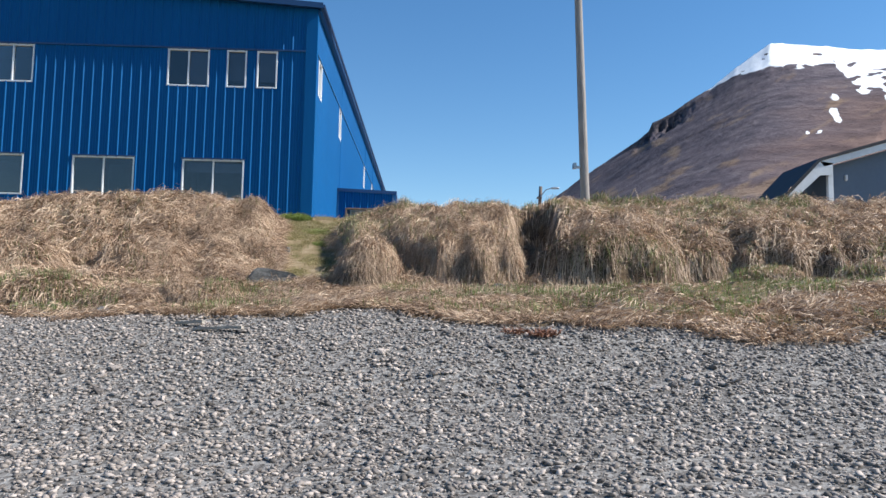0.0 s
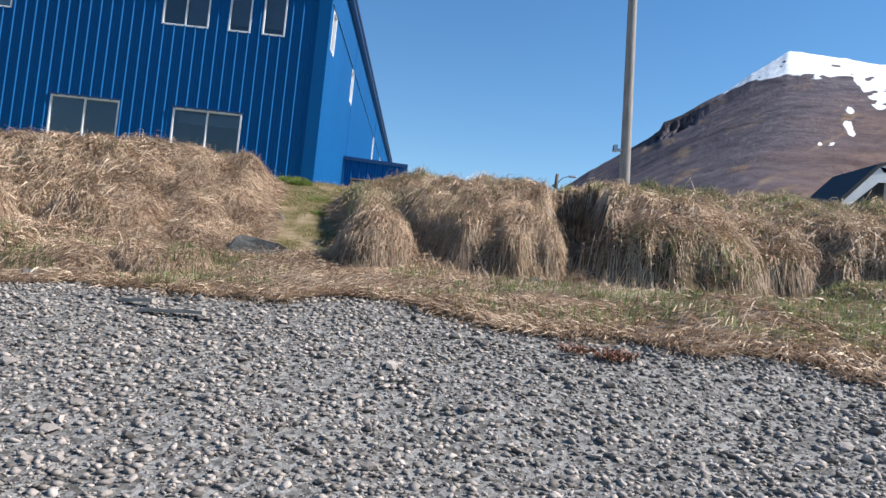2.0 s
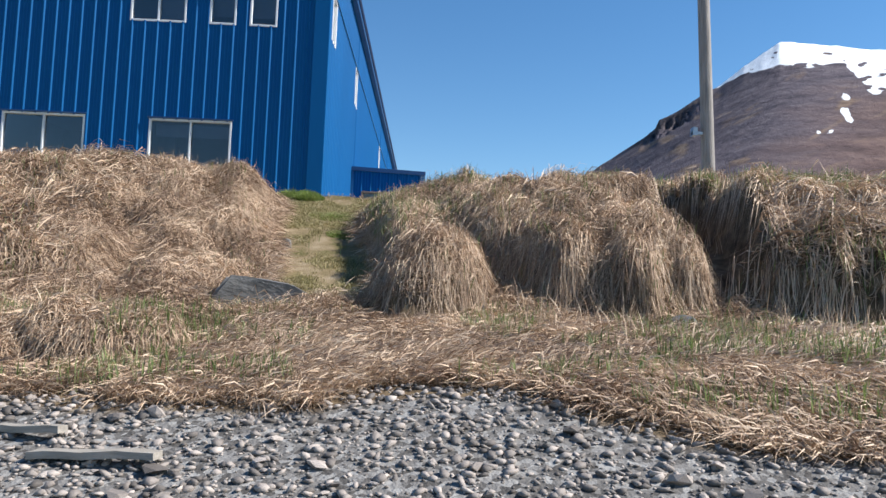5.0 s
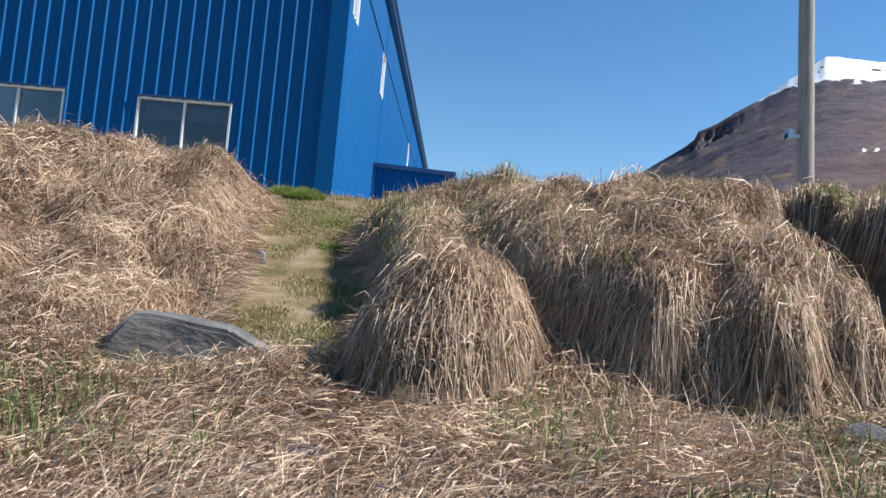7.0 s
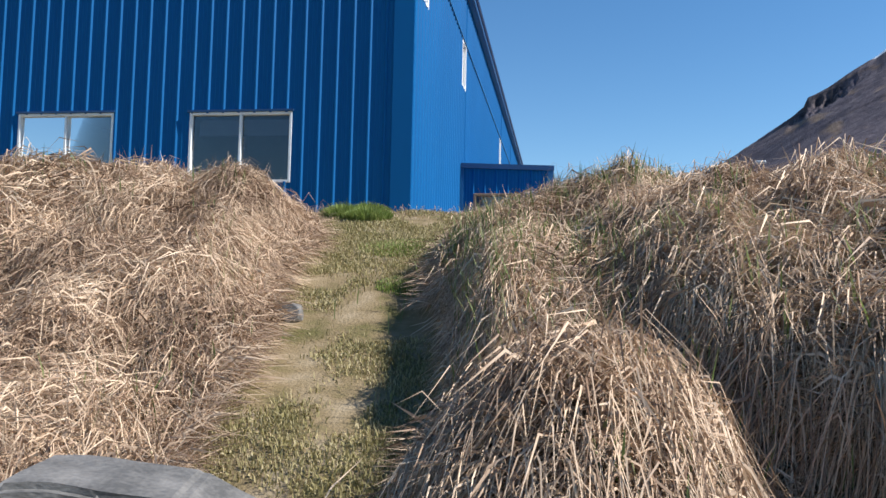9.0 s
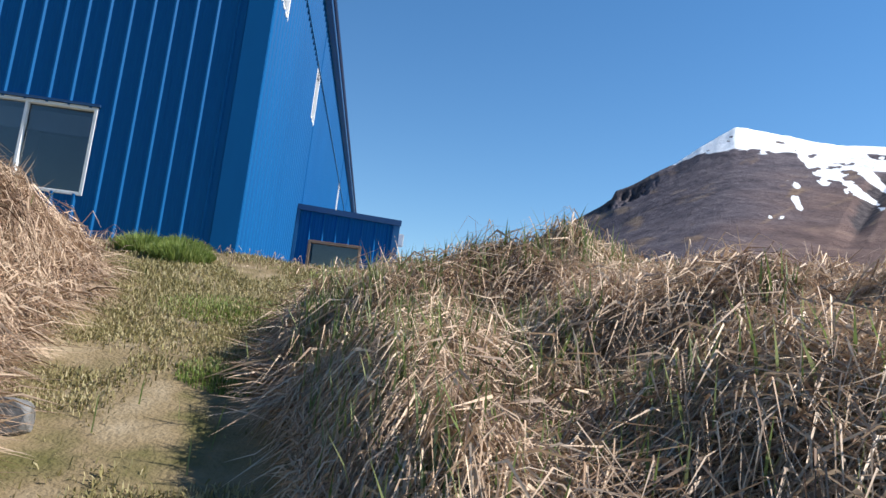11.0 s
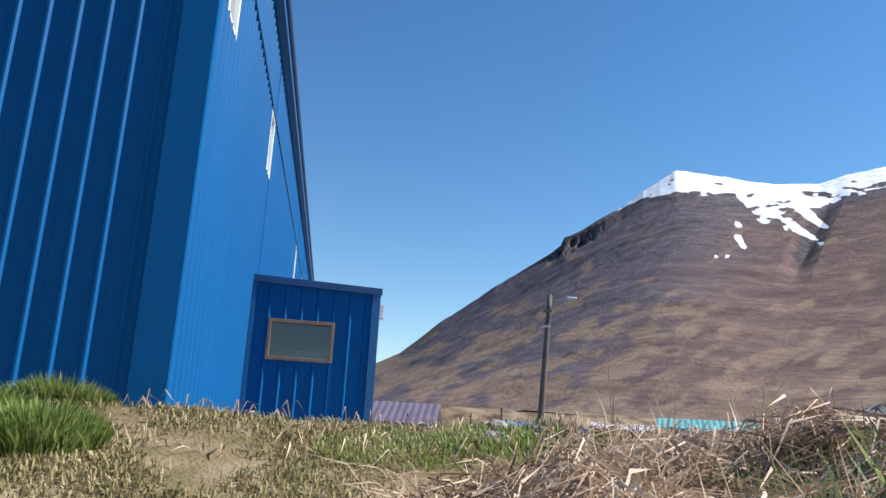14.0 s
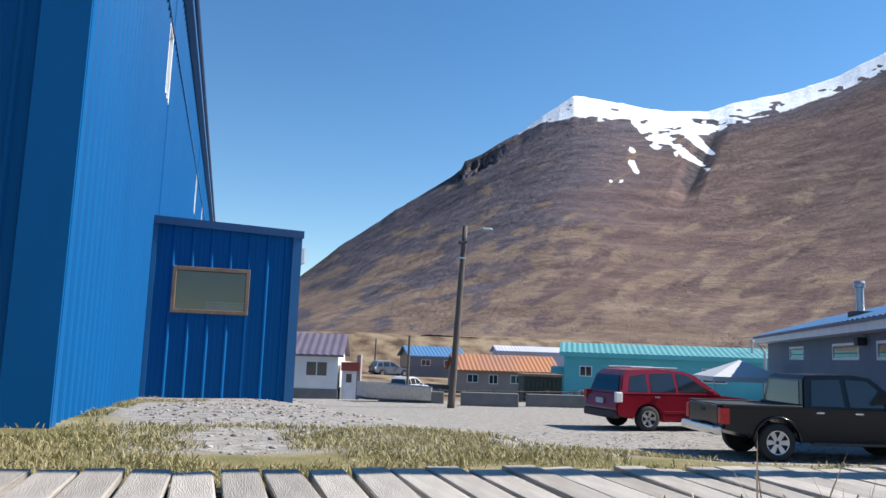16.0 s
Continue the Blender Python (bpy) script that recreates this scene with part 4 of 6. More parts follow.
def build_rocks():
    # the big slab: a block lying across the foot of the cut
    bm = bmesh.new()
    prism(bm, [(-0.76, -0.3), (-0.73, -0.06), (-0.55, 0.22), (-0.08, 0.22), (0.30, 0.20), (0.50, 0.12), (0.74, 0.02), (0.78, -0.16), (0.58, -0.4), (-0.4, -0.4)], -0.24, 0.32)
    bmesh.ops.bevel(bm, geom=bm.edges[:], offset=0.035, segments=2, affect="EDGES")
    bmesh.ops.triangulate(bm, faces=bm.faces[:])
    bmesh.ops.subdivide_edges(bm, edges=bm.edges[:], cuts=3, use_grid_fill=True)
    for v in bm.verts:
        v.co.z += 0.02 * noise.noise(v.co * 3.1)
        v.co.y += 0.05 * noise.noise(v.co * 2.3 + Vector((3, 0, 0))) - 0.05 * v.co.z
        v.co.x += 0.02 * noise.noise(v.co * 5.0)
    r = part("boulder", bm, M_ROCK)
    r.matrix_basis = pose(0.97, -10.42, -2.7, 2, 4, 13) @ Matrix.Diagonal((0.75, 0.85, 0.82, 1.0))
    tagged(r, "large dark slate boulder lying at the foot of the path", "rock")
    for i, (x, y, s, sd) in enumerate(((0.62, -7.66, 0.11, 3), (2.04, -12.08, 0.1, 5), (4.95, -11.42, 0.15, 6), (-1.0, -13.3, 0.12, 9))):
        bm = bmesh.new()
        rock_mesh(bm, 0, 0, 0, s * 1.2, s, s * 0.85, sd)
        z = float(height(x, y))
        o = part("rock", bm, M_ROCK)
        o.matrix_basis = pose(x, y, z + s * 0.35, 0, 0, 40 * i)
        tagged(o, "grey angular rock half sunk in dry grass", "rock", "rocks on the bank")
    rnd = random.Random(12)
    for i in range(46):
        x, y = rnd.uniform(2.35, 4.6), rnd.uniform(-4.55, -4.05)
        s = rnd.uniform(0.018, 0.045)
        bm = bmesh.new()
        made = bmesh.ops.create_icosphere(bm, subdivisions=2, radius=1.0)["verts"]
        for v in made:
            v.co = Vector((v.co.x * s * 1.25, v.co.y * s, v.co.z * s * 0.7)) * (1 + 0.25 * noise.noise(v.co * 1.7 + Vector((i, 0, 0))))
        o = part("rubble_stone", bm, M_STONE_ONE)
        o.matrix_basis = pose(x, y, float(height(x, y)) + s * 0.4, rnd.uniform(-20, 20), rnd.uniform(-20, 20), rnd.uniform(0, 360))
        tagged(o, "grey broken stone beside the boardwalk", "stone", "stones beside the boardwalk")


build_rocks()


# ---- vehicles: x ahead, y to the left, origin on the ground under the rear axle ----
def arch(cx, r, z0, n=9):
    """Points of a wheel arch from rear to front, going over the wheel."""
    return [(cx + r * math.cos(a), z0 + r * math.sin(a)) for a in np.linspace(math.pi, 0, n)]


def build_wheel(parent, x, y, r, w, out):
    wh = new("wheel")
    wh.parent = parent
    wh.matrix_basis = pose(x, y, r, 0, 0, 0 if out < 0 else 180)
    bm = bmesh.new()
    prof = [(r * 0.62, -w / 2), (r * 0.9, -w / 2), (r * 0.98, -w * 0.4), (r, -w * 0.2), (r, w * 0.2), (r * 0.98, w * 0.4), (r * 0.9, w / 2), (r * 0.62, w / 2)]
    n = 28
    rings = [[bm.verts.new((q * math.cos(2 * math.pi * j / n), o, q * math.sin(2 * math.pi * j / n))) for q, o in prof] for j in range(n)]
    for j in range(n):
        a, b = rings[j], rings[(j + 1) % n]
        for i in range(len(prof) - 1):
            bm.faces.new((a[i], a[i + 1], b[i + 1], b[i]))
    part("tyre", bm, M_RUBBER, wh, smooth=True)
    bm = bmesh.new()
    tube(bm, [(0, -w * 0.2, 0), (0, -w * 0.12, 0)], (r * 0.62, r * 0.62), 24)
    tube(bm, [(0, -w * 0.2, 0), (0, -w * 0.44, 0)], (r * 0.12, r * 0.1), 12)
    part("hub", bm, M_DARKPLASTIC, wh)
    bm = bmesh.new()
    for k in range(6 if r > 0.37 else 5):
        t = 2 * math.pi * k / (6 if r > 0.37 else 5)
        a = Vector((math.cos(t), 0, math.sin(t)))
        s = Vector((-math.sin(t), 0, math.cos(t)))
        q = [bm.verts.new(a * d + s * wd + Vector((0, o, 0))) for d, wd, o in ((r * 0.1, -r * 0.09, -w * 0.42), (r * 0.1, r * 0.09, -w * 0.42), (r * 0.6, r * 0.14, -w * 0.46), (r * 0.6, -r * 0.14, -w * 0.46))]
        p = [bm.verts.new(v.co + Vector((0, w * 0.14, 0))) for v in q]
        bm.faces.new(q)
        for i in range(4):
            bm.faces.new((q[i], q[(i + 1) % 4], p[(i + 1) % 4], p[i]))
    m = 24
    for j in range(m):
        t0, t1 = 2 * math.pi * j / m, 2 * math.pi * (j + 1) / m
        q = [bm.verts.new((d * math.cos(t), o, d * math.sin(t))) for d, t, o in ((r * 0.57, t0, -w * 0.46), (r * 0.57, t1, -w * 0.46), (r * 0.645, t1, -w * 0.5), (r * 0.645, t0, -w * 0.5))]
        bm.faces.new(q)
    bmesh.ops.recalc_face_normals(bm, faces=bm.faces[:])
    part("rim", bm, M_ALLOY, wh)
    return wh


def side_pane(parent, name, pts, y_of, mat=None):
    """A pane on a leaning body side, both sides."""
    for s in (-1, 1):
        bm = bmesh.new()
        a = [bm.verts.new((x, s * (y_of(z) + 0.006), z)) for x, z in pts]
        b = [bm.verts.new((x, s * (y_of(z) - 0.01), z)) for x, z in pts]
        bm.faces.new(a if s < 0 else a[::-1])
        for i in range(len(pts)):
            bm.faces.new((a[i], a[(i + 1) % len(pts)], b[(i + 1) % len(pts)], b[i]))
        bmesh.ops.recalc_face_normals(bm, faces=bm.faces[:])
        part(name, bm, mat or M_CARGLASS, parent)


def cross_pane(parent, name, x0, z0, w0, x1, z1, w1, off, mat=None):
    """A windscreen-like pane across the body from (x0, z0) to (x1, z1)."""
    d = Vector((-(z1 - z0), 0, x1 - x0)).normalized() * off
    bm = bmesh.new()
    a = [bm.verts.new(Vector(p) + d) for p in ((x0, -w0, z0), (x0, w0, z0), (x1, w1, z1), (x1, -w1, z1))]
    b = [bm.verts.new(v.co - d * 2) for v in a]
    bm.faces.new(a)
    for i in range(4):
        bm.faces.new((a[i], a[(i + 1) % 4], b[(i + 1) % 4], b[i]))
    bmesh.ops.recalc_face_normals(bm, faces=bm.faces[:])
    part(name, bm, mat or M_CARGLASS, parent)


def body_shell(outline, half, lean_from=None, lean=0.0, bevel=0.04):
    bm = bmesh.new()
    prism(bm, outline, -half, half, (lambda z: 1 - lean * max(z - lean_from, 0)) if lean_from is not None else None)
    ed = [e for e in bm.edges if len(e.link_faces) == 2 and e.calc_face_angle(0) > 0.6]
    bmesh.ops.bevel(bm, geom=ed, offset=bevel, segments=2, affect="EDGES", clamp_overlap=True)
    return bm


def build_suv(m, paint, label, r=0.35):
    c = thing("suv", label, "car", m)
    wb, half = 2.82, 0.9
    low = [(-0.98, 0.42), (-1.0, 0.62), (-0.97, 0.98), (-0.86, 1.02), (2.5, 1.0), (3.3, 0.93), (3.68, 0.78), (3.74, 0.5), (3.6, 0.32)] + [(x, z) for x, z in arch(wb, 0.42, 0.33)[::-1]] + [(wb - 0.42, 0.26), (0.42, 0.26)] + [(x, z) for x, z in arch(0, 0.42, 0.33)[::-1]] + [(-0.5, 0.34)]
    part("body", body_shell(low, half), paint, c, smooth=False)
    lean = lambda z: half - 0.012 - 0.26 * max(z - 1.0, 0)
    cab = [(-0.88, 0.99), (-0.74, 1.5), (-0.55, 1.66), (0.4, 1.71), (1.25, 1.66), (1.62, 1.54), (2.42, 1.0)]
    part("cabin", body_shell(cab, half - 0.012, 1.0, 0.26 / (half - 0.012), 0.03), paint, c)
    side_pane(c, "rear_quarter_window", [(-0.62, 1.08), (-0.5, 1.5), (-0.02, 1.57), (0.0, 1.08)], lean)
    side_pane(c, "door_window", [(0.1, 1.08), (0.12, 1.58), (0.85, 1.6), (0.9, 1.08)], lean)
    side_pane(c, "door_window", [(1.0, 1.08), (0.97, 1.6), (1.3, 1.56), (2.05, 1.1), (2.02, 1.08)], lean)
    cross_pane(c, "rear_window", -0.86, 1.08, 0.74, -0.74, 1.5, 0.62, 0.02)
    cross_pane(c, "windscreen", 1.66, 1.5, 0.64, 2.36, 1.04, 0.76, 0.02)
    for s in (-1, 1):
        part("tail_lamp", rounded((-1.03, -0.82, s * 0.86 - 0.06, s * 0.86 + 0.06, 0.78, 1.06), 0.03), M_CLEARLENS if s < 0 else M_REDLENS, c, "pale and red tail lamp")
        part("mirror", rounded((1.85, 2.0, s * 1.0 - 0.09, s * 1.0 + 0.09, 1.02, 1.17), 0.03), paint, c)
        part("roof_rail", rounded((-0.4, 1.1, s * 0.62 - 0.02, s * 0.62 + 0.02, 1.71, 1.76), 0.015), M_STEEL, c)
        part("door_handle", rounded((0.18, 0.36, s * 0.905 - 0.02, s * 0.905 + 0.02, 0.92, 0.96), 0.01), M_CHROME, c)
        part("side_moulding", rounded((0.48, 2.3, s * 0.9 - 0.012, s * 0.9 + 0.012, 0.5, 0.56), 0.008), paint, c)
    part("rear_bumper", rounded((-1.08, -0.86, -0.86, 0.86, 0.34, 0.56), 0.05), M_DARKPLASTIC, c)
    part("number_plate", boxes((-1.035, -1.015, -0.2, 0.2, 0.72, 0.86)), M_PAPER, c)
    for x in (0, wb):
        for s in (-1, 1):
            build_wheel(c, x, s * 0.8, r, 0.22, s)
    return c


def build_pickup(m):
    c = thing("pickup_truck", "black crew-cab pickup truck with chrome rear bumper", "pickup truck", m)
    wb, half = 3.2, 0.91
    low = [(-1.12, 0.62), (-1.14, 1.08), (0.82, 1.09), (2.9, 1.06), (3.7, 1.0), (4.02, 0.86), (4.08, 0.55), (3.9, 0.42)] + [(x, z) for x, z in arch(wb, 0.47, 0.40)[::-1]] + [(wb - 0.47, 0.4), (0.47, 0.4)] + [(x, z) for x, z in arch(0, 0.47, 0.40)[::-1]] + [(-0.6, 0.52)]
    part("body", body_shell(low, half), M_BLACKPAINT, c)
    lean = lambda z: half - 0.015 - 0.25 * max(z - 1.07, 0)
    cab = [(0.56, 1.06), (0.64, 1.66), (0.72, 1.75), (1.7, 1.78), (2.1, 1.72), (2.9, 1.06)]
    part("cab", body_shell(cab, half - 0.015, 1.07, 0.25 / half, 0.03), M_BLACKPAINT, c)
    side_pane(c, "door_window", [(0.74, 1.13), (0.82, 1.65), (1.42, 1.68), (1.44, 1.13)], lean)
    side_pane(c, "door_window", [(1.56, 1.13), (1.54, 1.68), (2.0, 1.66), (2.56, 1.16), (2.54, 1.13)], lean)
    cross_pane(c, "rear_window", 0.58, 1.14, 0.72, 0.645, 1.62, 0.6, 0.02)
    cross_pane(c, "windscreen", 2.15, 1.66, 0.62, 2.84, 1.1, 0.76, 0.02)
    part("bed_liner", boxes((-1.06, 0.54, -0.78, 0.78, 1.092, 1.1)), M_DARKPLASTIC, c)
    for s in (-1, 1):
        part("bed_rail", rounded((-1.12, 0.55, s * 0.86 - 0.05, s * 0.86 + 0.05, 1.08, 1.13), 0.015), M_DARKPLASTIC, c)
        part("tail_lamp", rounded((-1.18, -0.98, s * 0.85 - 0.075, s * 0.85 + 0.075, 0.72, 1.04), 0.02), M_REDLENS, c, "tall red tail lamp")
        part("mirror", rounded((2.45, 2.6, s * 1.03 - 0.1, s * 1.03 + 0.1, 1.12, 1.32), 0.03), M_BLACKPAINT, c)
        for x in (0.82, 1.64):
            part("door_handle", rounded((x, x + 0.17, s * 0.915 - 0.02, s * 0.915 + 0.02, 0.98, 1.02), 0.01), M_CHROME, c)
        part("side_step", rounded((0.7, 2.6, s * 0.92 - 0.07, s * 0.92 + 0.05, 0.36, 0.42), 0.02), M_DARKPLASTIC, c)
        bm = bmesh.new()
        tube(bm, [(x, s * 0.925, z) for x, z in arch(0, 0.49, 0.4, 13)], [0.03] * 13, 8)
        part("wheel_arch_flare", bm, M_BLACKPAINT, c, smooth=True)
    part("rear_bumper", rounded((-1.32, -1.12, -0.88, 0.88, 0.5, 0.68), 0.04), M_CHROME, c)
    part("bumper_step", boxes((-1.31, -1.13, -0.25, 0.25, 0.68, 0.695)), M_DARKPLASTIC, c)
    part("tailgate", rounded((-1.17, -1.12, -0.74, 0.74, 0.7, 1.09), 0.02), M_BLACKPAINT, c)
    part("tailgate_handle", rounded((-1.19, -1.16, -0.1, 0.1, 0.93, 1.0), 0.01), M_DARKPLASTIC, c)
    part("roll_bar", boxes((0.46, 0.52, -0.72, 0.72, 1.1, 1.16)), M_DARKPLASTIC, c)
    for x in (0, wb):
        for s in (-1, 1):
            build_wheel(c, x, s * 0.8, 0.385, 0.26, s)
    return c


def on_ground(x, y, turn, lift=0.0):
    return pose(x, y, float(height(x, y)) + lift, 0, 0, turn)


build_pickup(on_ground(12.5, 7.55, -13))
build_suv(on_ground(12.85, 13.3, 1), M_REDPAINT, "red sport utility car with alloy wheels parked on gravel")
build_suv(on_ground(17.6, 60.6, 48), M_WHITEPAINT, "white station wagon parked behind the low concrete walls")
build_suv(on_ground(32.5, 71, 35), M_WHITEPAINT, "white car parked before the orange-roofed house")
build_suv(on_ground(20.0, 82, 12), M_GREYPAINT, "dark car parked by the blue-roofed hut")


# ---- houses ----
def far_window(parent, u0, u1, z0, z1, o=-0.065, mid=True):
    w = new("window")
    w.parent = parent
    t = 0.07
    part("frame", boxes((u0 - t, u0, o - 0.02, o + 0.04, z0 - t, z1 + t), (u1, u1 + t, o - 0.02, o + 0.04, z0 - t, z1 + t), (u0, u1, o - 0.02, o + 0.04, z1, z1 + t), (u0, u1, o - 0.02, o + 0.04, z0 - t, z0)), M_WHITE, w)
    if mid:
        c = (u0 + u1) / 2
        part("mullion", boxes((c - 0.03, c + 0.03, o - 0.015, o + 0.04, z0, z1)), M_WHITE, w)
    part("pane", boxes((u0, u1, o + 0.005, o + 0.03, z0, z1)), M_WINDARK, w)


def lap_wall(u0, u1, z0, z1, o=0.0, course=0.2):
    """A front wall of lapped boards facing -o."""
    bm = bmesh.new()
    z = z0
    while z < z1 - 0.02:
        zt = min(z + course, z1)
        q = [bm.verts.new(p) for p in ((u0, o - 0.03, z), (u1, o - 0.03, z), (u1, o, zt), (u0, o, zt))]
        bm.faces.new(q)
        e = [bm.verts.new(p) for p in ((u0, o, z), (u1, o, z))]
        bm.faces.new((e[0], e[1], q[1], q[0]))
        z = zt
    return bm


def gable_house(name, label, m, length, depth, eave, ridge, wall, roof, windows, base=-1.0, over=0.35, trim=None, laps=True):
    """A house whose front runs along u; the ridge runs along u too."""
    h = thing(name, label, "house", m)
    if laps:
        part("front_siding", lap_wall(0, length, base, eave), wall, h)
    part("wall", boxes((0, length, 0.0 if laps else -0.02, 0.15, base, eave)), wall, h)
    part("back_wall", boxes((0, length, depth - 0.15, depth, base, eave)), wall, h)
    for u in (0.0, length - 0.15):
        bm = bmesh.new()
        a = [bm.verts.new((u, o, z)) for o, z in ((0.15, base), (depth - 0.15, base), (depth - 0.15, eave), (depth / 2, ridge - 0.08), (0.15, eave))]
        b = [bm.verts.new((u + 0.15, v.co.y, v.co.z)) for v in a]
        bm.faces.new(a)
        bm.faces.new(b[::-1])
        for i in range(5):
            bm.faces.new((a[i], a[(i + 1) % 5], b[(i + 1) % 5], b[i]))
        bmesh.ops.recalc_face_normals(bm, faces=bm.faces[:])
        part("gable_wall", bm, wall, h)
    sl = (ridge - eave) / (depth / 2)
    for s in (0, 1):
        bm = bmesh.new()
        n = max(2, int(length / 0.4))
        us = np.linspace(-over, length + over, n * 2 + 1)
        o_e, o_r = (-over, depth / 2) if s == 0 else (depth + over, depth / 2)
        z_e = eave - sl * over
        lo, hi = [], []
        for i, u in enumerate(us):
            up = 0.05 if i % 2 else 0.0
            lo.append((bm.verts.new((u, o_e, z_e + up)), bm.verts.new((u, o_e, z_e - 0.12))))
            hi.append((bm.verts.new((u, o_r, ridge + up)), bm.verts.new((u, o_r, ridge - 0.12))))
        for i in range(len(us) - 1):
            bm.faces.new((lo[i][0], lo[i + 1][0], hi[i + 1][0], hi[i][0]))
            bm.faces.new((lo[i][1], hi[i][1], hi[i + 1][1], lo[i + 1][1]))
            bm.faces.new((lo[i][0], lo[i][1], lo[i + 1][1], lo[i + 1][0]))
        for i in (0, -1):
            bm.faces.new((lo[i][0], hi[i][0], hi[i][1], lo[i][1]))
        bmesh.ops.recalc_face_normals(bm, faces=bm.faces[:])
        part("roof", bm, roof, h)
    if trim:
        part("fascia", boxes((-over, length + over, -over - 0.05, -over, eave - sl * over - 0.3, eave - sl * over - 0.02)), trim, h)
        part("soffit", boxes((-over, length + over, -over, 0, eave - sl * over - 0.3, eave - sl * over - 0.26)), trim, h)
    for w in windows:
        far_window(h, *w)
    return h


def build_town():
    h = gable_house("white_house", "white lap-sided house with a mauve metal roof", pose(3.6, 44.6, -3.15, 0, 0, -13), 5.6, 7.0, 2.65, 3.95, M_SIDING, M_MAUVE, [(3.6, 4.9, 1.2, 2.05), (0.6, 1.8, 1.2, 2.05)])
    part("foundation", boxes((-0.05, 5.65, -0.05, 7.05, -1.0, 0.35)), M_CONCRETE, h)
    p = thing("porch", "small pale porch with a red roof beside the white house", "porch", pose(9.35, 43.5, -3.15, 0, 0, -13))
    part("wall", boxes((0, 0.95, 0.1, 2.4, -0.6, 2.1)), M_SIDING, p)
    bm = bmesh.new()
    prism(bm, [(-0.05, 2.1), (1.15, 2.1), (1.15, 1.55), (-0.05, 1.55)], -0.15, 0.1)
    part("roof", bm, M_REDROOF, p)
    part("door", boxes((0.2, 0.75, 0.06, 0.1, -0.2, 1.5)), M_WHITE, p)
    part("door_window", boxes((0.3, 0.65, 0.03, 0.06, 0.8, 1.35)), M_WINDARK, p)
    part("side_wall", boxes((0.95, 1.2, 0.1, 2.4, -0.6, 2.6)), M_TAN, p)
    t = gable_house("turquoise_house", "long two-storey turquoise house with a ribbed metal roof", pose(26.6, 46.6, -3.9, 0, 0, -26), 18.0, 7.0, 4.1, 4.8, M_TEAL, M_TEALROOF,
                    [(1.2, 2.0, 2.35, 3.0), (6.4, 7.2, 2.35, 3.0), (10.0, 11.6, 2.2, 3.1), (14.6, 15.4, 2.35, 3.0), (17.0, 17.8, 2.3, 3.0), (1.2, 2.2, 0.55, 1.2), (9.8, 10.8, 0.55, 1.2)], trim=M_TEAL)
    part("annex_wall", boxes((-1.0, 0.0, 1.0, 6.0, -1.0, 2.9)), M_TEAL, t)
    bm = bmesh.new()
    tube(bm, [(13.8, 1.6, 4.1), (13.8, 1.6, 5.3)], (0.09, 0.09), 10)
    tube(bm, [(13.8, 1.6, 5.3), (13.8, 1.6, 5.4)], (0.16, 0.12), 10)
    part("flue", bm, M_STEEL, t)
    gable_house("blue_roofed_hut", "grey hut with a bright blue metal roof on the slope", pose(23.6, 82, -2.9, 0, 0, -2), 6.6, 6, 2.3, 3.35, M_GREYPAINT, M_BLUEROOF, [(1.4, 2.4, 1.1, 1.7), (4.2, 5.0, 1.1, 1.7)], laps=False)
    gable_house("orange_roofed_house", "long low tan house with a rusty orange roof", pose(24.6, 66.5, -4.0, 0, 0, -8), 10.2, 6, 2.3, 3.7, M_TAN, M_ORANGE, [(1.0, 2.0, 1.0, 1.7), (3.2, 4.0, 0.9, 1.7), (5.4, 6.4, 1.0, 1.7), (8.0, 9.0, 1.0, 1.7)], laps=False)
    gable_house("lavender_house", "long pale lavender house far up the flat", pose(35.3, 83.6, -1.95, 0, 0, -12), 11.3, 5.2, 2.25, 2.85, M_LAV, M_LAV, [(2.2, 3.1, 0.95, 1.55), (5.4, 6.6, 0.85, 1.55), (8.3, 9.3, 0.95, 1.55)], laps=False)
    s = thing("dark_shed", "dark green timber shed with a flat roof", "shed", pose(20.9, 40.6, -3.3, 0, 0, -14))
    part("wall", boxes((0, 2.5, 0, 2.6, -0.6, 1.75)), M_DARKGREEN, s)
    part("roof", boxes((-0.1, 2.6, -0.1, 2.7, 1.75, 1.9)), M_WOODFRAME, s)
    for i in range(8):
        part("slat", boxes((0.2 + i * 0.28, 0.36 + i * 0.28, -0.05, 0.0, 0.1, 1.6)), M_DARKGREEN, s)
    part("plinth", boxes((-0.2, 2.9, -0.3, 0.0, -0.6, 0.15)), M_CONCRETE, s)
    # low concrete walls at the edge of the yard
    for i, (x0, y0, x1, y1, hh) in enumerate(((8.9, 29.6, 11.9, 28.8, 0.55), (12.3, 27.4, 14.9, 26.8, 0.62), (15.6, 27.5, 18.9, 26.9, 0.6))):
        L, a = math.hypot(x1 - x0, y1 - y0), math.degrees(math.atan2(y1 - y0, x1 - x0))
        w = rounded((0, L, 0, 0.3, -0.4, hh), 0.03)
        o = part("concrete_block_wall", w, M_CONCRETE)
        o.matrix_basis = pose(x0, y0, float(height(x0, y0)), 0, 0, a)
        tagged(o, "low weathered grey concrete wall edging the yard", "low wall", "low walls of the yard")
    # the grey skiff
    k = thing("skiff", "grey aluminium skiff hull lying at the yard edge", "boat", on_ground(8.0, 30.4, -18))
    bm = bmesh.new()
    st = [(0.0, 0.05, 0.55), (0.5, 0.45, 0.42), (1.4, 0.68, 0.36), (2.6, 0.7, 0.34), (3.6, 0.68, 0.34)]
    rows = []
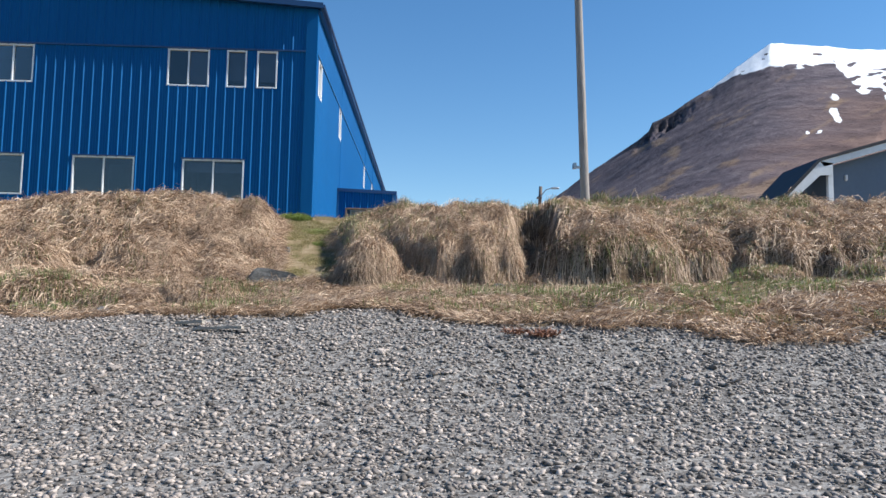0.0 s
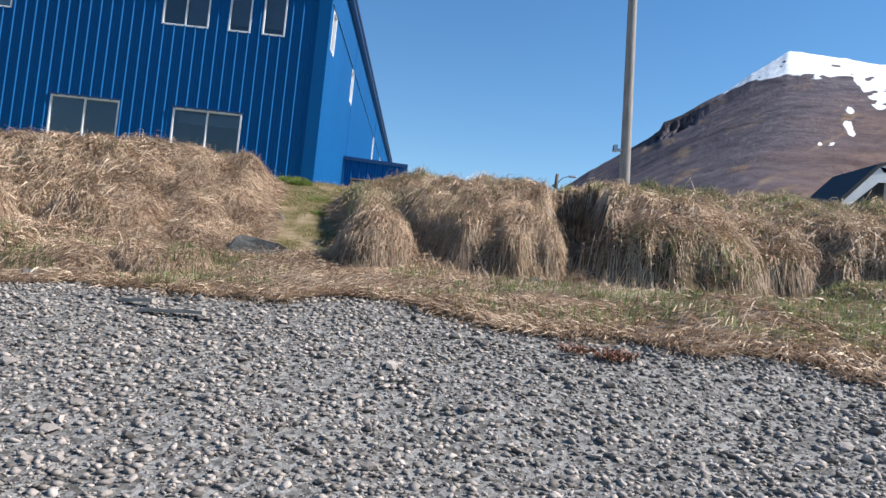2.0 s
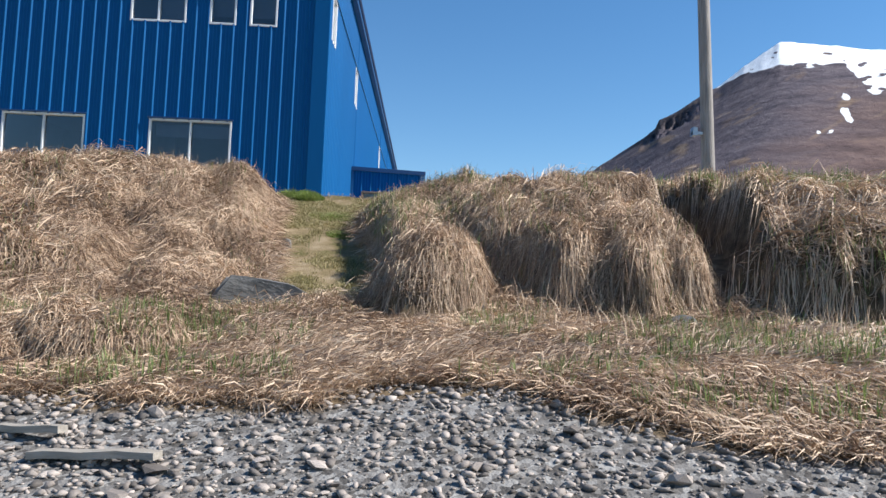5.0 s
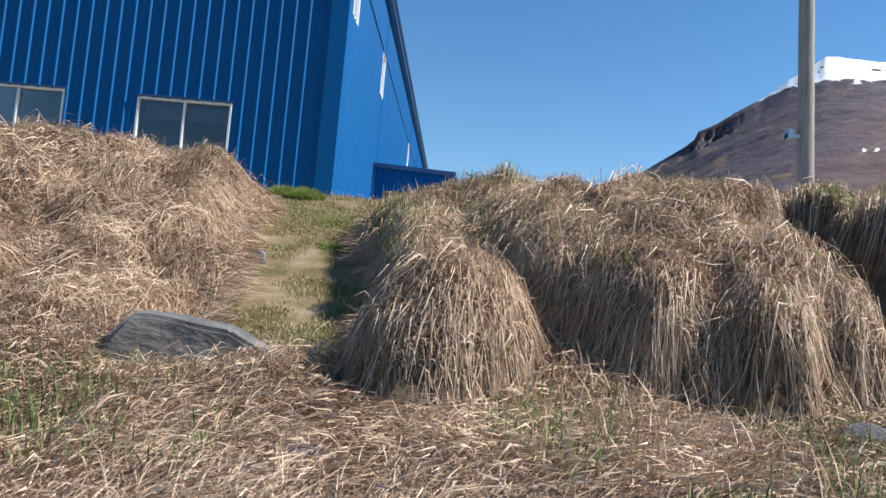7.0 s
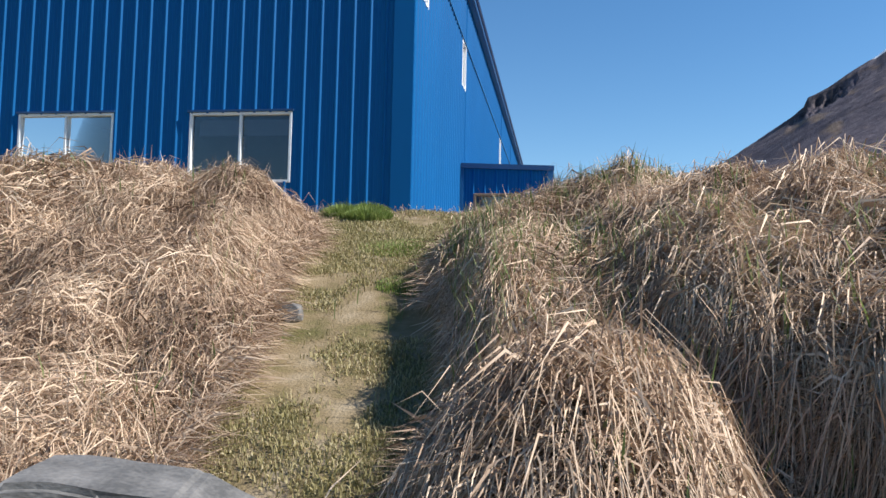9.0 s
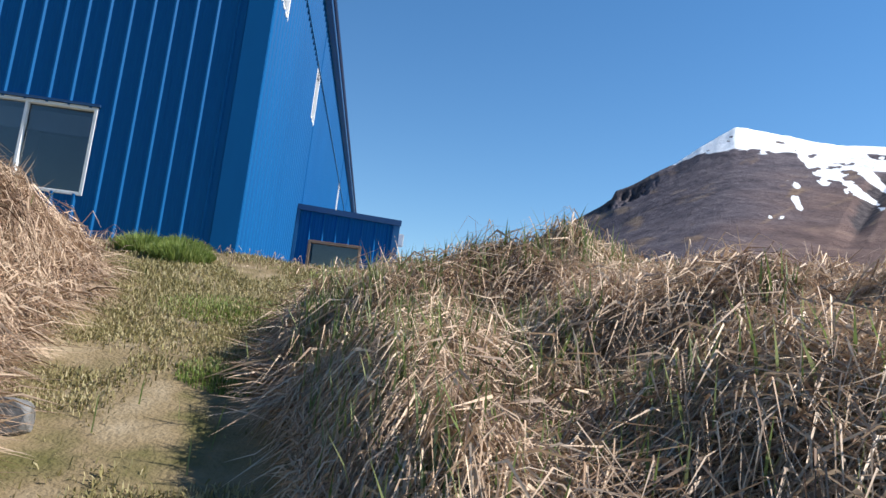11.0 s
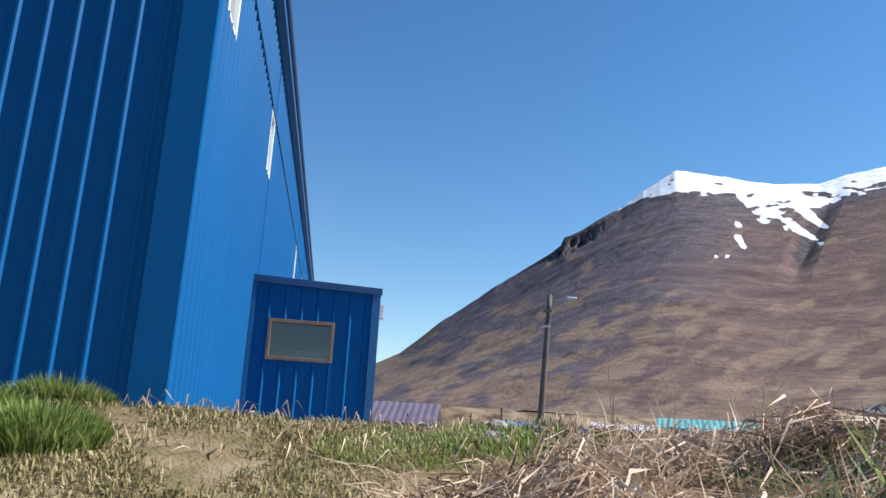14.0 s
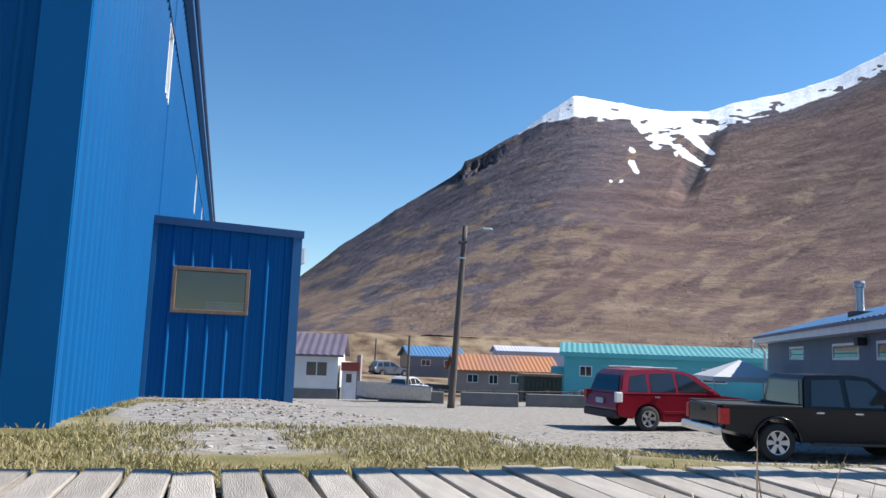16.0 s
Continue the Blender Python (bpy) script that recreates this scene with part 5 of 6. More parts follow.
    for x, hw, kz in st:
        rows.append([bm.verts.new((x, o, z)) for o, z in ((-hw, 0.95 - 0.05 * x), (-hw * 0.8, kz * 0.5), (0, kz * 0.2), (hw * 0.8, kz * 0.5), (hw, 0.95 - 0.05 * x))])
    for a, b in zip(rows, rows[1:]):
        for i in range(4):
            bm.faces.new((a[i], a[i + 1], b[i + 1], b[i]))
    bm.faces.new(rows[-1])
    part("hull", bm, M_STEEL, k)
    part("thwart", boxes((1.6, 1.9, -0.6, 0.6, 0.6, 0.64)), M_PLANK, k)
    # canopy
    c = thing("canopy_tent", "white canvas canopy tent behind the parked cars", "tent", on_ground(21.5, 21.5, -20))
    bm = bmesh.new()
    ap = bm.verts.new((1.6, 1.6, 2.35))
    ring = [bm.verts.new(p) for p in ((0, 0, 1.62), (3.2, 0, 1.62), (3.2, 3.2, 1.62), (0, 3.2, 1.62))]
    for i in range(4):
        bm.faces.new((ring[i], ring[(i + 1) % 4], ap))
    low = [bm.verts.new((v.co.x, v.co.y, 1.42)) for v in ring]
    for i in range(4):
        bm.faces.new((ring[i], low[i], low[(i + 1) % 4], ring[(i + 1) % 4]))
    part("canopy", bm, M_CANVAS, c)
    for x, y in ((0.05, 0.05), (3.15, 0.05), (3.15, 3.15), (0.05, 3.15)):
        bm = bmesh.new()
        tube(bm, [(x, y, -0.05), (x, y, 1.6)], (0.03, 0.03), 8)
        part("leg", bm, M_STEEL, c)
    # far poles
    for x, y, hgt in ((16.0, 52.5, 5.2), (20.2, 86, 4.2)):
        p = thing("far_pole", "plain dark wooden pole on the flat", "pole", on_ground(x, y, 0), "far poles")
        bm = bmesh.new()
        tube(bm, [(0, 0, -0.5), (0.05, 0, hgt)], (0.12, 0.09), 8)
        part("post", bm, M_POLE_DARK, p)
    # the raw edge of the terrace behind the huts
    bm = bmesh.new()
    rows = []
    for i in range(70):
        u = i / 69
        x, y = 27.5 + 17.0 * u, 97.2 + 0.6 * math.sin(u * 9)
        t = 2.3 - 0.6 * u - 0.7 * (1 - min(1.0, 7 * u, 7 * (1 - u))) + 0.16 * noise.noise(Vector((x * 0.9, 3, 0)))
        h = (0.75 - 0.3 * u) * min(1.0, 8 * u, 6 * (1 - u)) * (0.75 + 0.5 * noise.noise(Vector((x * 0.5, 8, 0))))
        rows.append([bm.verts.new(p) for p in ((x, y + 2.5, t - 0.8), (x, y + 1.2, t - 0.02), (x, y - 0.15, t), (x, y - 0.1, t - 0.12), (x, y + 0.3, t - 0.15 - h), (x, y - 0.5, t - 0.4 - h), (x, y - 2.2, t - 2.6 - h))])
    for a, b in zip(rows, rows[1:]):
        for i in range(6):
            bm.faces.new((a[i], a[i + 1], b[i + 1], b[i]))
    bmesh.ops.recalc_face_normals(bm, faces=bm.faces[:])
    o = part("eroded_bank_trim", bm, M_SCAR)
    tagged(o, "dark raw soil edge of an eroded terrace behind the huts", "soil bank", kind="structure")
    # yard fence
    f = thing("rail_fence", "low rail fence along the far side of the yard", "fence")
    for i in range(14):
        x, y = 9.5 + i * 1.6, 38.5 - 0.3 * i
        g = float(height(x, y))
        part("post", boxes((x - 0.05, x + 0.05, y - 0.05, y + 0.05, g - 0.2, g + 0.75)), M_POLE_DARK, f)
    for dz in (0.35, 0.65):
        for i in range(13):
            x, y = 9.5 + i * 1.6, 38.5 - 0.3 * i
            bm = bmesh.new()
            tube(bm, [(x, y - 0.06, float(height(x, y)) + dz), (x + 1.6, y - 0.36, float(height(x + 1.6, y - 0.3)) + dz)], (0.035, 0.035), 6)
            part("rail", bm, M_POLE_DARK, f)


build_town()


def build_slate_houses():
    m = Matrix.Translation((17.2, 8.56, -2.2)) @ pose(0, 0, 0, 0, 0, 60)
    h = thing("slate_blue_house", "slate blue house with white fascia and blue metal roof", "house", m)
    # u runs along the eave, -o is to the right of it
    u0, u1 = -1.4, 20.4
    part("wall", boxes((u0 + 0.3, u1 - 0.4, -0.75, -0.55, -1.0, 3.1), (u0 + 0.3, u0 + 0.5, -6.0, -0.75, -1.0, 3.1), (u1 - 0.6, u1 - 0.4, -6.0, -0.75, -1.0, 3.1)), M_SLATE, h)
    part("front_siding", flipped_laps(u0 + 0.3, u1 - 0.4, -1.0, 3.1, -0.55), M_SLATE, h)
    part("fascia", boxes((u0, u1, -0.06, 0.0, 2.98, 3.28)), M_WHITE, h)
    part("soffit", boxes((u0, u1, -0.55, -0.06, 2.98, 3.02)), M_WHITE, h)
    bm = bmesh.new()
    us = np.linspace(u0 - 0.1, u1 + 0.1, 90)
    lo = [bm.verts.new((u, 0.08, 3.3 + 0.04 * (i % 2))) for i, u in enumerate(us)]
    hi = [bm.verts.new((u, -3.4, 4.35 + 0.04 * (i % 2))) for i, u in enumerate(us)]
    bk = [bm.verts.new((u, -6.6, 3.3)) for u in us]
    for i in range(len(us) - 1):
        bm.faces.new((lo[i], hi[i], hi[i + 1], lo[i + 1]))
        bm.faces.new((hi[i], bk[i], bk[i + 1], hi[i + 1]))
    part("roof", bm, M_BLUEROOF, h)
    part("gutter", boxes((u0, u1, 0.0, 0.1, 3.22, 3.3)), M_NAVY, h)
    for a, b in ((4.5, 7.4), (0.4, 2.6), (12.0, 14.5)):
        w = new("window")
        w.parent = h
        part("frame", boxes((a - 0.08, b + 0.08, -0.56, -0.5, 2.2, 2.28), (a - 0.08, b + 0.08, -0.56, -0.5, 2.66, 2.74), (a - 0.08, a, -0.56, -0.5, 2.28, 2.66), (b, b + 0.08, -0.56, -0.5, 2.28, 2.66)), M_WHITE, w)
        part("pane", boxes((a, b, -0.545, -0.525, 2.28, 2.66)), M_WINDARK, w)
    part("floodlight", rounded((3.55, 3.95, -0.5, -0.25, 2.62, 2.86), 0.04), M_DARKPLASTIC, h)
    bm = bmesh.new()
    tube(bm, [(6.3, -1.1, 3.5), (6.3, -1.1, 4.55)], (0.13, 0.13), 12)
    tube(bm, [(6.3, -1.1, 4.56), (6.3, -1.1, 4.66)], (0.19, 0.19), 12)
    tube(bm, [(6.3, -1.1, 4.7), (6.3, -1.1, 4.78)], (0.18, 0.15), 12)
    part("chimney", bm, M_STEEL, h, "metal flue with a capped top")
    part("flashing", boxes((6.0, 6.6, -1.4, -0.8, 3.5, 3.78)), M_POLE_DARK, h)
    bm = bmesh.new()
    tube(bm, [(u1 - 0.3, -0.02, 3.0), (u1 - 0.3, -0.4, 2.6), (u1 - 0.3, -0.4, -0.3)], (0.06, 0.06, 0.06), 8)
    part("downpipe", bm, M_WHITE, h)
    # the gabled house near the bank
    g = thing("gabled_slate_house", "dark slate house with white rake boards beyond the bank", "house")
    y0, y1 = 1.7, 3.7
    bm = bmesh.new()
    prism(bm, [(18.05, -1.5), (18.05, 2.25), (24.5, 4.2), (31.0, 2.25), (31.0, -1.5)], y0, y1)
    part("wall", bm, M_SLATE, g)
    for nm, pts, mt in (("rake_board", [(17.55, 2.36), (24.5, 4.46), (24.5, 4.24), (17.7, 2.17)], M_WHITE), ("rake_board", [(24.5, 4.46), (31.5, 2.3), (31.4, 2.1), (24.5, 4.24)], M_WHITE), ("porch_rake", [(16.3, 1.08), (17.55, 2.36), (18.0, 2.3), (18.0, 1.88), (17.55, 1.86), (16.62, 1.0)], M_WHITE)):
        bm = bmesh.new()
        prism(bm, pts, y0 - 0.36, y0 - 0.3)
        part(nm, bm, mt, g)
    for pts in ([(16.22, 1.12), (17.52, 2.46), (24.5, 4.6), (24.5, 4.48), (17.56, 2.36), (16.32, 1.04)], [(24.5, 4.6), (31.6, 2.36), (31.5, 2.26), (24.5, 4.48)]):
        bm = bmesh.new()
        prism(bm, pts, y0 - 0.4, y1 + 0.3)
        part("roof", bm, M_ROOFDARK, g)
    part("porch_post", rounded((17.86, 18.04, y0 - 0.3, y0 - 0.14, -1.5, 1.9), 0.01), M_WHITE, g)
    part("porch_back_wall", boxes((16.9, 18.05, y1 - 0.2, y1, -1.5, 1.6)), M_SLATE, g)
    part("wall_lamp", rounded((18.6, 18.68, y0 - 0.1, y0, 1.75, 1.95), 0.02), M_WHITE, g)


def flipped_laps(u0, u1, z0, z1, o, course=0.2):
    bm = bmesh.new()
    z = z0
    while z < z1 - 0.02:
        zt = min(z + course, z1)
        q = [bm.verts.new(p) for p in ((u0, o + 0.03, z), (u0, o, zt), (u1, o, zt), (u1, o + 0.03, z))]
        bm.faces.new(q)
        z = zt
    return bm


build_slate_houses()


# ---- grass ----
def blades(name, x, y, length, width, ang, droop, arch, lay, mat, follow=1.0):
    """Curved blades, three points each. They start on the ground, arch, and follow its fall; droop 0 stands up, 1 lies along the ground."""
    n = len(x)
    dx, dy = np.cos(ang), np.sin(ang)
    z0 = height(x, y) + lay
    lh = length * droop
    x1, y1 = x + dx * lh * 0.5, y + dy * lh * 0.5
    x2, y2 = x + dx * lh, y + dy * lh
    up = length * np.sqrt(np.clip(1 - droop ** 2, 0, 1))
    z1 = follow * (height(x1, y1) + lay) + (1 - follow) * z0 + up * 0.62 + arch
    z2 = follow * (height(x2, y2) + lay * 0.6) + (1 - follow) * z0 + up
    sx, sy = -dy * width / 2, dx * width / 2
    tw = RNG.normal(0, 0.5, n) * width
    V = np.empty((n, 5, 3))
    V[:, 0] = np.stack([x - sx, y - sy, z0 - 0.015], -1)
    V[:, 1] = np.stack([x + sx, y + sy, z0 - 0.015], -1)
    V[:, 2] = np.stack([x1 - sx, y1 - sy, z1 - tw], -1)
    V[:, 3] = np.stack([x1 + sx, y1 + sy, z1 + tw], -1)
    V[:, 4] = np.stack([x2, y2, z2], -1)
    o = (np.arange(n) * 5)[:, None]
    F = np.concatenate([o + np.array([[0, 1, 3, 2]]), o + np.array([[2, 3, 4]])], 1).reshape(-1)
    sizes = np.tile([4, 3], n)
    me = mesh_arrays(name, V.reshape(-1, 3), F, sizes, mat)
    return new(name, me)


def scatter(n, x0, x1, y0, y1):
    return RNG.uniform(x0, x1, n), RNG.uniform(y0, y1, n)


def slope_angle(x, y):
    e = 0.12
    gx, gy = (height(x + e, y) - height(x - e, y)) / (2 * e), (height(x, y + e) - height(x, y - e)) / (2 * e)
    return np.arctan2(-gy, -gx), np.hypot(gx, gy)


def straw_patch(n, x0, x1, y0, y1, wid, long=1.0):
    x, y = scatter(n, x0, x1, y0, y1)
    left, right = berm_parts(x, y)
    bank = np.clip(left + right, 0, 1)
    onpath = (bank < 0.25) & (y > -10.6) & ((y < -4.75) | (RNG.random(n) > 0.62))
    shelf = step(-y, 10.6, 11.2)
    hole = gully(x, y) < 1.2
    thick = fbm(x * 0.9, y * 0.9, 3, 71)
    edge = y < beach_edge(x) + 0.1 + 1.3 * (fbm(x * 1.5, y * 1.5, 2, 75) - 0.55)
    back = (y > -4.05)
    keep = ~onpath & ~hole & ~edge & ~back & (RNG.random(n) < np.where(shelf > 0.5, 0.7 + 0.3 * (thick > 0.5), 1.0)) & ~((y > -5.2) & (RNG.random(n) > np.where(x < 2.6, 0.05, 0.3)))
    rock = (np.abs((x - 0.97) * 0.966 + (y + 10.42) * 0.26) < 0.62) & (np.abs((y + 10.42) * 0.966 - (x - 0.97) * 0.26) < 0.42)
    keep &= ~rock
    x, y, shelf = x[keep], y[keep], shelf[keep]
    n = len(x)
    a, g = slope_angle(x, y)
    swirl = (fbm(x * 0.8, y * 0.8, 2, 81) - 0.5) * 5.0
    w = np.clip((g - 0.5) * 1.1, 0, 1)
    mx, my = w * np.cos(a) + (1 - w) * np.cos(swirl - 1.2), w * np.sin(a) + (1 - w) * np.sin(swirl - 1.2)
    ang = np.arctan2(my, mx) + RNG.normal(0, 1.05, n) * (1 - 0.15 * w) + 1.6 * w * (fbm(x * 2.2, y * 2.2, 2, 83) - 0.5)
    side = RNG.choice([-1.0, 1.0], n) * RNG.uniform(1.1, 1.5, n)
    ang = np.where((w > 0.7) & (RNG.random(n) < 0.55), a + side, ang)
    L = RNG.uniform(0.16, 0.46, n) * np.where(w > 0.7, 0.6, 1.0) * long * (1 - 0.35 * shelf)
    droop = np.clip(RNG.normal(0.95, 0.06, n), 0.5, 0.995)
    lay = np.abs(RNG.normal(0, 0.05, n)) * (1 - 0.55 * shelf) * (0.45 + 1.3 * fbm(x * 2.6, y * 2.6, 2, 85))
    brow = step(y, -5.1, -4.55) * step(7.0 - x, 0, 0.8)
    L, lay = L * (1 - 0.72 * brow), lay * (1 - 0.85 * brow)
    return x, y, L, RNG.uniform(0.6, 1.25, n) * wid, ang, droop, RNG.uniform(0.0, 0.07, n) * (1 - 0.6 * shelf), lay


def build_grass():
    parts_near = straw_patch(480000, -1.6, 5.6, -15.8, -4.15, 0.0048)
    o = blades("dry_grass", *parts_near, M_STRAW)
    tagged(o, "long dead straw-coloured grass matted over the bank", "grass", kind="stuff")
    for x0, x1, n in ((-9, -1.6, 140000), (5.6, 15.5, 220000)):
        o = blades("dry_grass", *straw_patch(n, x0, x1, -16.3, -4.2, 0.0085, 1.1), M_STRAW)
        tagged(o, "long dead straw-coloured grass matted over the bank", "grass", kind="stuff")
    # stray upright stems
    x, y = scatter(9000, -4, 8, -12.8, -4.4)
    left, right = berm_parts(x, y)
    k = (np.clip(left + right, 0, 1) > 0.7) & (fbm(x * 1.2, y * 1.2, 2, 91) > 0.5) & ~((y > -5.4) & (x < 2.8))
    x, y = x[k], y[k]
    n = len(x)
    o = blades("dry_stems", x, y, RNG.uniform(0.2, 0.42, n), np.full(n, 0.006), RNG.uniform(0, 6.28, n), RNG.uniform(0.2, 0.6, n), np.zeros(n), np.zeros(n), M_STRAW, 0.0)
    tagged(o, "stray dry grass stems standing out of the mat", "grass", kind="stuff")
    # green shoots: along the crest, on the shelf and in patches
    x, y = scatter(300000, -7, 14, -16, -4.0)
    left, right = berm_parts(x, y)
    bank = np.clip(left + right, 0, 1)
    crest = step(y, -10.3, -8.2) * right * (0.35 + 0.65 * step(y, -8.5, -6.8))
    shelf = step(-y, 10.7, 11.6) * 1.1
    p = (0.12 + 2.0 * crest + 0.6 * shelf + 0.2 * step(x, 5, 8)) * (fbm(x * 1.1, y * 1.1, 3, 95) > 0.47) * (y > beach_edge(x) + 0.3) * np.where((bank < 0.3) & (y > -10.4), 0.05, 1) * (gully(x, y) > 1.15)
    k = RNG.random(len(x)) < p * 0.6
    x, y = x[k], y[k]
    n = len(x)
    o = blades("green_shoots", x, y, RNG.uniform(0.10, 0.32, n) * np.where(y < -10.6, 0.62, 1.0) * (1 - 0.7 * step(y, -5.9, -5.2)), RNG.uniform(0.005, 0.011, n), RNG.uniform(0, 6.28, n), RNG.uniform(0.1, 0.5, n), np.zeros(n), np.full(n, 0.02), M_GREEN, 0.0)
    tagged(o, "fresh green grass blades pushing through the straw", "grass", kind="stuff")
    # short turf on the cut and round the building
    x, y = scatter(230000, -1.5, 3.2, -10.6, -3.95)
    left, right = berm_parts(x, y)
    k = (np.clip(left + right, 0, 1) < 0.5) & (fbm(x * 2.1, y * 2.1, 3, 99) + RNG.normal(0, 0.07, len(x)) > 0.42 + 0.14 * step(-y, 6.3, 8.0) * step(path_x(y) + 0.25 - x, 0, 0.3))
    x, y = x[k], y[k]
    x2, y2 = scatter(110000, -8, 8, -2.65, 0.3)
    k = (fbm(x2 * 1.3, y2 * 1.3, 3, 103) + RNG.normal(0, 0.06, len(x2)) > 0.53) & ~((y2 > -0.08) & (x2 < 0.1))
    x3, y3 = scatter(26000, 0.15, 2.7, 0.0, 6.7)
    k3 = (fbm(x3 * 1.3, y3 * 1.3, 3, 105) > 0.5) & (x3 < 0.35 + 1.2 * step(y3, 4.5, 6.5))
    x, y = np.concatenate([x, x2[k], x3[k3]]), np.concatenate([y, y2[k], y3[k3]])
    n = len(x)
    o = blades("short_turf", x, y, RNG.uniform(0.015, 0.05, n) * np.where(y > -2.7, 1.5, 1.0), RNG.uniform(0.004, 0.008, n), RNG.uniform(0, 6.28, n), np.where(y > -2.7, RNG.uniform(0.45, 0.95, n), RNG.uniform(0.3, 0.95, n)), np.zeros(n), np.zeros(n), M_SHORT)
    tagged(o, "short mossy green and tan turf on the trodden path", "turf", kind="stuff")
    # lush tufts on the brow
    for cx, cy, r, cnt, ln in ((0.38, -4.1, 0.24, 2200, 0.2), (0.5, -4.72, 0.26, 2600, 0.22), (0.15, -4.5, 0.26, 1800, 0.2), (1.2, -5.9, 0.5, 1500, 0.055), (1.45, -6.9, 0.35, 1200, 0.06), (2.6, -4.45, 0.5, 2200, 0.07), (3.1, -4.9, 0.5, 2200, 0.09), (1.95, -4.6, 0.4, 1200, 0.06), (3.9, -4.6, 0.5, 2200, 0.11), (4.7, -4.7, 0.5, 1800, 0.12)):
        q, t = r * np.sqrt(RNG.random(cnt)), RNG.uniform(0, 6.28, cnt)
        o = blades("green_tuft", cx + q * np.cos(t), cy + 0.6 * q * np.sin(t), RNG.uniform(0.5, 1.0, cnt) * ln * (1.15 - 0.6 * q / r), RNG.uniform(0.004, 0.009, cnt), t + RNG.normal(0, 0.6, cnt), RNG.uniform(0.15, 0.7, cnt), np.zeros(cnt), np.zeros(cnt), M_LUSH, 0.0)
        tagged(o, "lush bright green grass tuft on the brow", "grass", "tufts on the brow", kind="stuff")


build_grass()


# ---- shingle ----
def build_shingle():
    bm = bmesh.new()
    bmesh.ops.create_icosphere(bm, subdivisions=1, radius=1.0)
    base = np.array([v.co[:] for v in bm.verts])
    tris = np.array([[v.index for v in f.verts] for f in bm.faces])
    bm.free()
    shapes = []
    for k in range(14):
        shapes.append(base * (1 + 0.75 * (RNG.random((len(base), 1)) - 0.5)) * np.array([1, RNG.uniform(0.55, 0.9), RNG.uniform(0.25, 0.5)]))
    shapes = np.array(shapes)

    def lay(n, x0, x1, y0, y1, smin, smax):
        x, y = scatter(n, x0, x1, y0, y1)
        k = y < beach_edge(x) + 0.5 * (RNG.random(n) ** 2) + 0.9 * (fbm(x * 1.5, y * 1.5, 2, 75) - 0.45)
        x, y = x[k], y[k]
        n = len(x)
        s = smin + (smax - smin) * RNG.random(n) ** 3.0
        V = shapes[RNG.integers(0, 14, n)] * s[:, None, None]
        t, p = RNG.uniform(0, 6.28, n), RNG.normal(0, 0.35, n)
        cp, sp = np.cos(p)[:, None], np.sin(p)[:, None]
        X, Z = V[..., 0] * cp - V[..., 2] * sp, V[..., 0] * sp + V[..., 2] * cp
        ct, st = np.cos(t)[:, None], np.sin(t)[:, None]
        W = np.stack([X * ct - V[..., 1] * st + x[:, None], X * st + V[..., 1] * ct + y[:, None], Z + (height(x, y) + s * 0.2)[:, None]], -1)
        F = (tris[None] + (np.arange(n) * len(base))[:, None, None]).reshape(-1)
        me = mesh_arrays("shingle", W.reshape(-1, 3), F, np.full(n * len(tris), 3), M_STONE)
        return tagged(new("shingle", me), "loose grey flattened beach stones", "shingle", kind="stuff")

    lay(62000, -3, 9.5, -21.0, -13.0, 0.010, 0.042)
    lay(8000, -11, -3, -19.5, -12.8, 0.02, 0.075)
    lay(8000, 9.5, 16, -19.5, -12.8, 0.02, 0.075)
    def yard_gravel(n, x0, x1, y0, y1, smin, smax):
        x, y = scatter(n, x0, x1, y0, y1)
        k = (fbm(x * 0.7, y * 0.7, 3, 111) > 0.4) & ~((x < 2.75) & (y > 6.6)) & (x > 0.5 + 0.25 * (y < 1))
        x, y = x[k], y[k]
        n = len(x)
        s = smin + (smax - smin) * RNG.random(n) ** 4.0
        V = shapes[RNG.integers(0, 14, n)] * s[:, None, None]
        t = RNG.uniform(0, 6.28, n)
        ct, st = np.cos(t)[:, None], np.sin(t)[:, None]
        W = np.stack([V[..., 0] * ct - V[..., 1] * st + x[:, None], V[..., 0] * st + V[..., 1] * ct + y[:, None], V[..., 2] + (height(x, y) + s * 0.12)[:, None]], -1)
        F = (tris[None] + (np.arange(n) * len(base))[:, None, None]).reshape(-1)
        me = mesh_arrays("yard_gravel", W.reshape(-1, 3), F, np.full(n * len(tris), 3), M_STONE)
        return tagged(new("yard_gravel", me), "pale loose gravel scattered over the yard", "gravel", kind="stuff")

    yard_gravel(16000, 0.5, 16, -1.6, 12, 0.008, 0.036)
    # the stones nearest the walked line
    meshes = []
    for k in range(8):
        bm = bmesh.new()
        made = bmesh.ops.create_icosphere(bm, subdivisions=1, radius=1.0)["verts"]
        for v, c in zip(made, shapes[k]):
            v.co = c
        me = bpy.data.meshes.new("stone")
        bm.to_mesh(me)
        bm.free()
        me.materials.append(M_STONE_ONE)
        meshes.append(me)
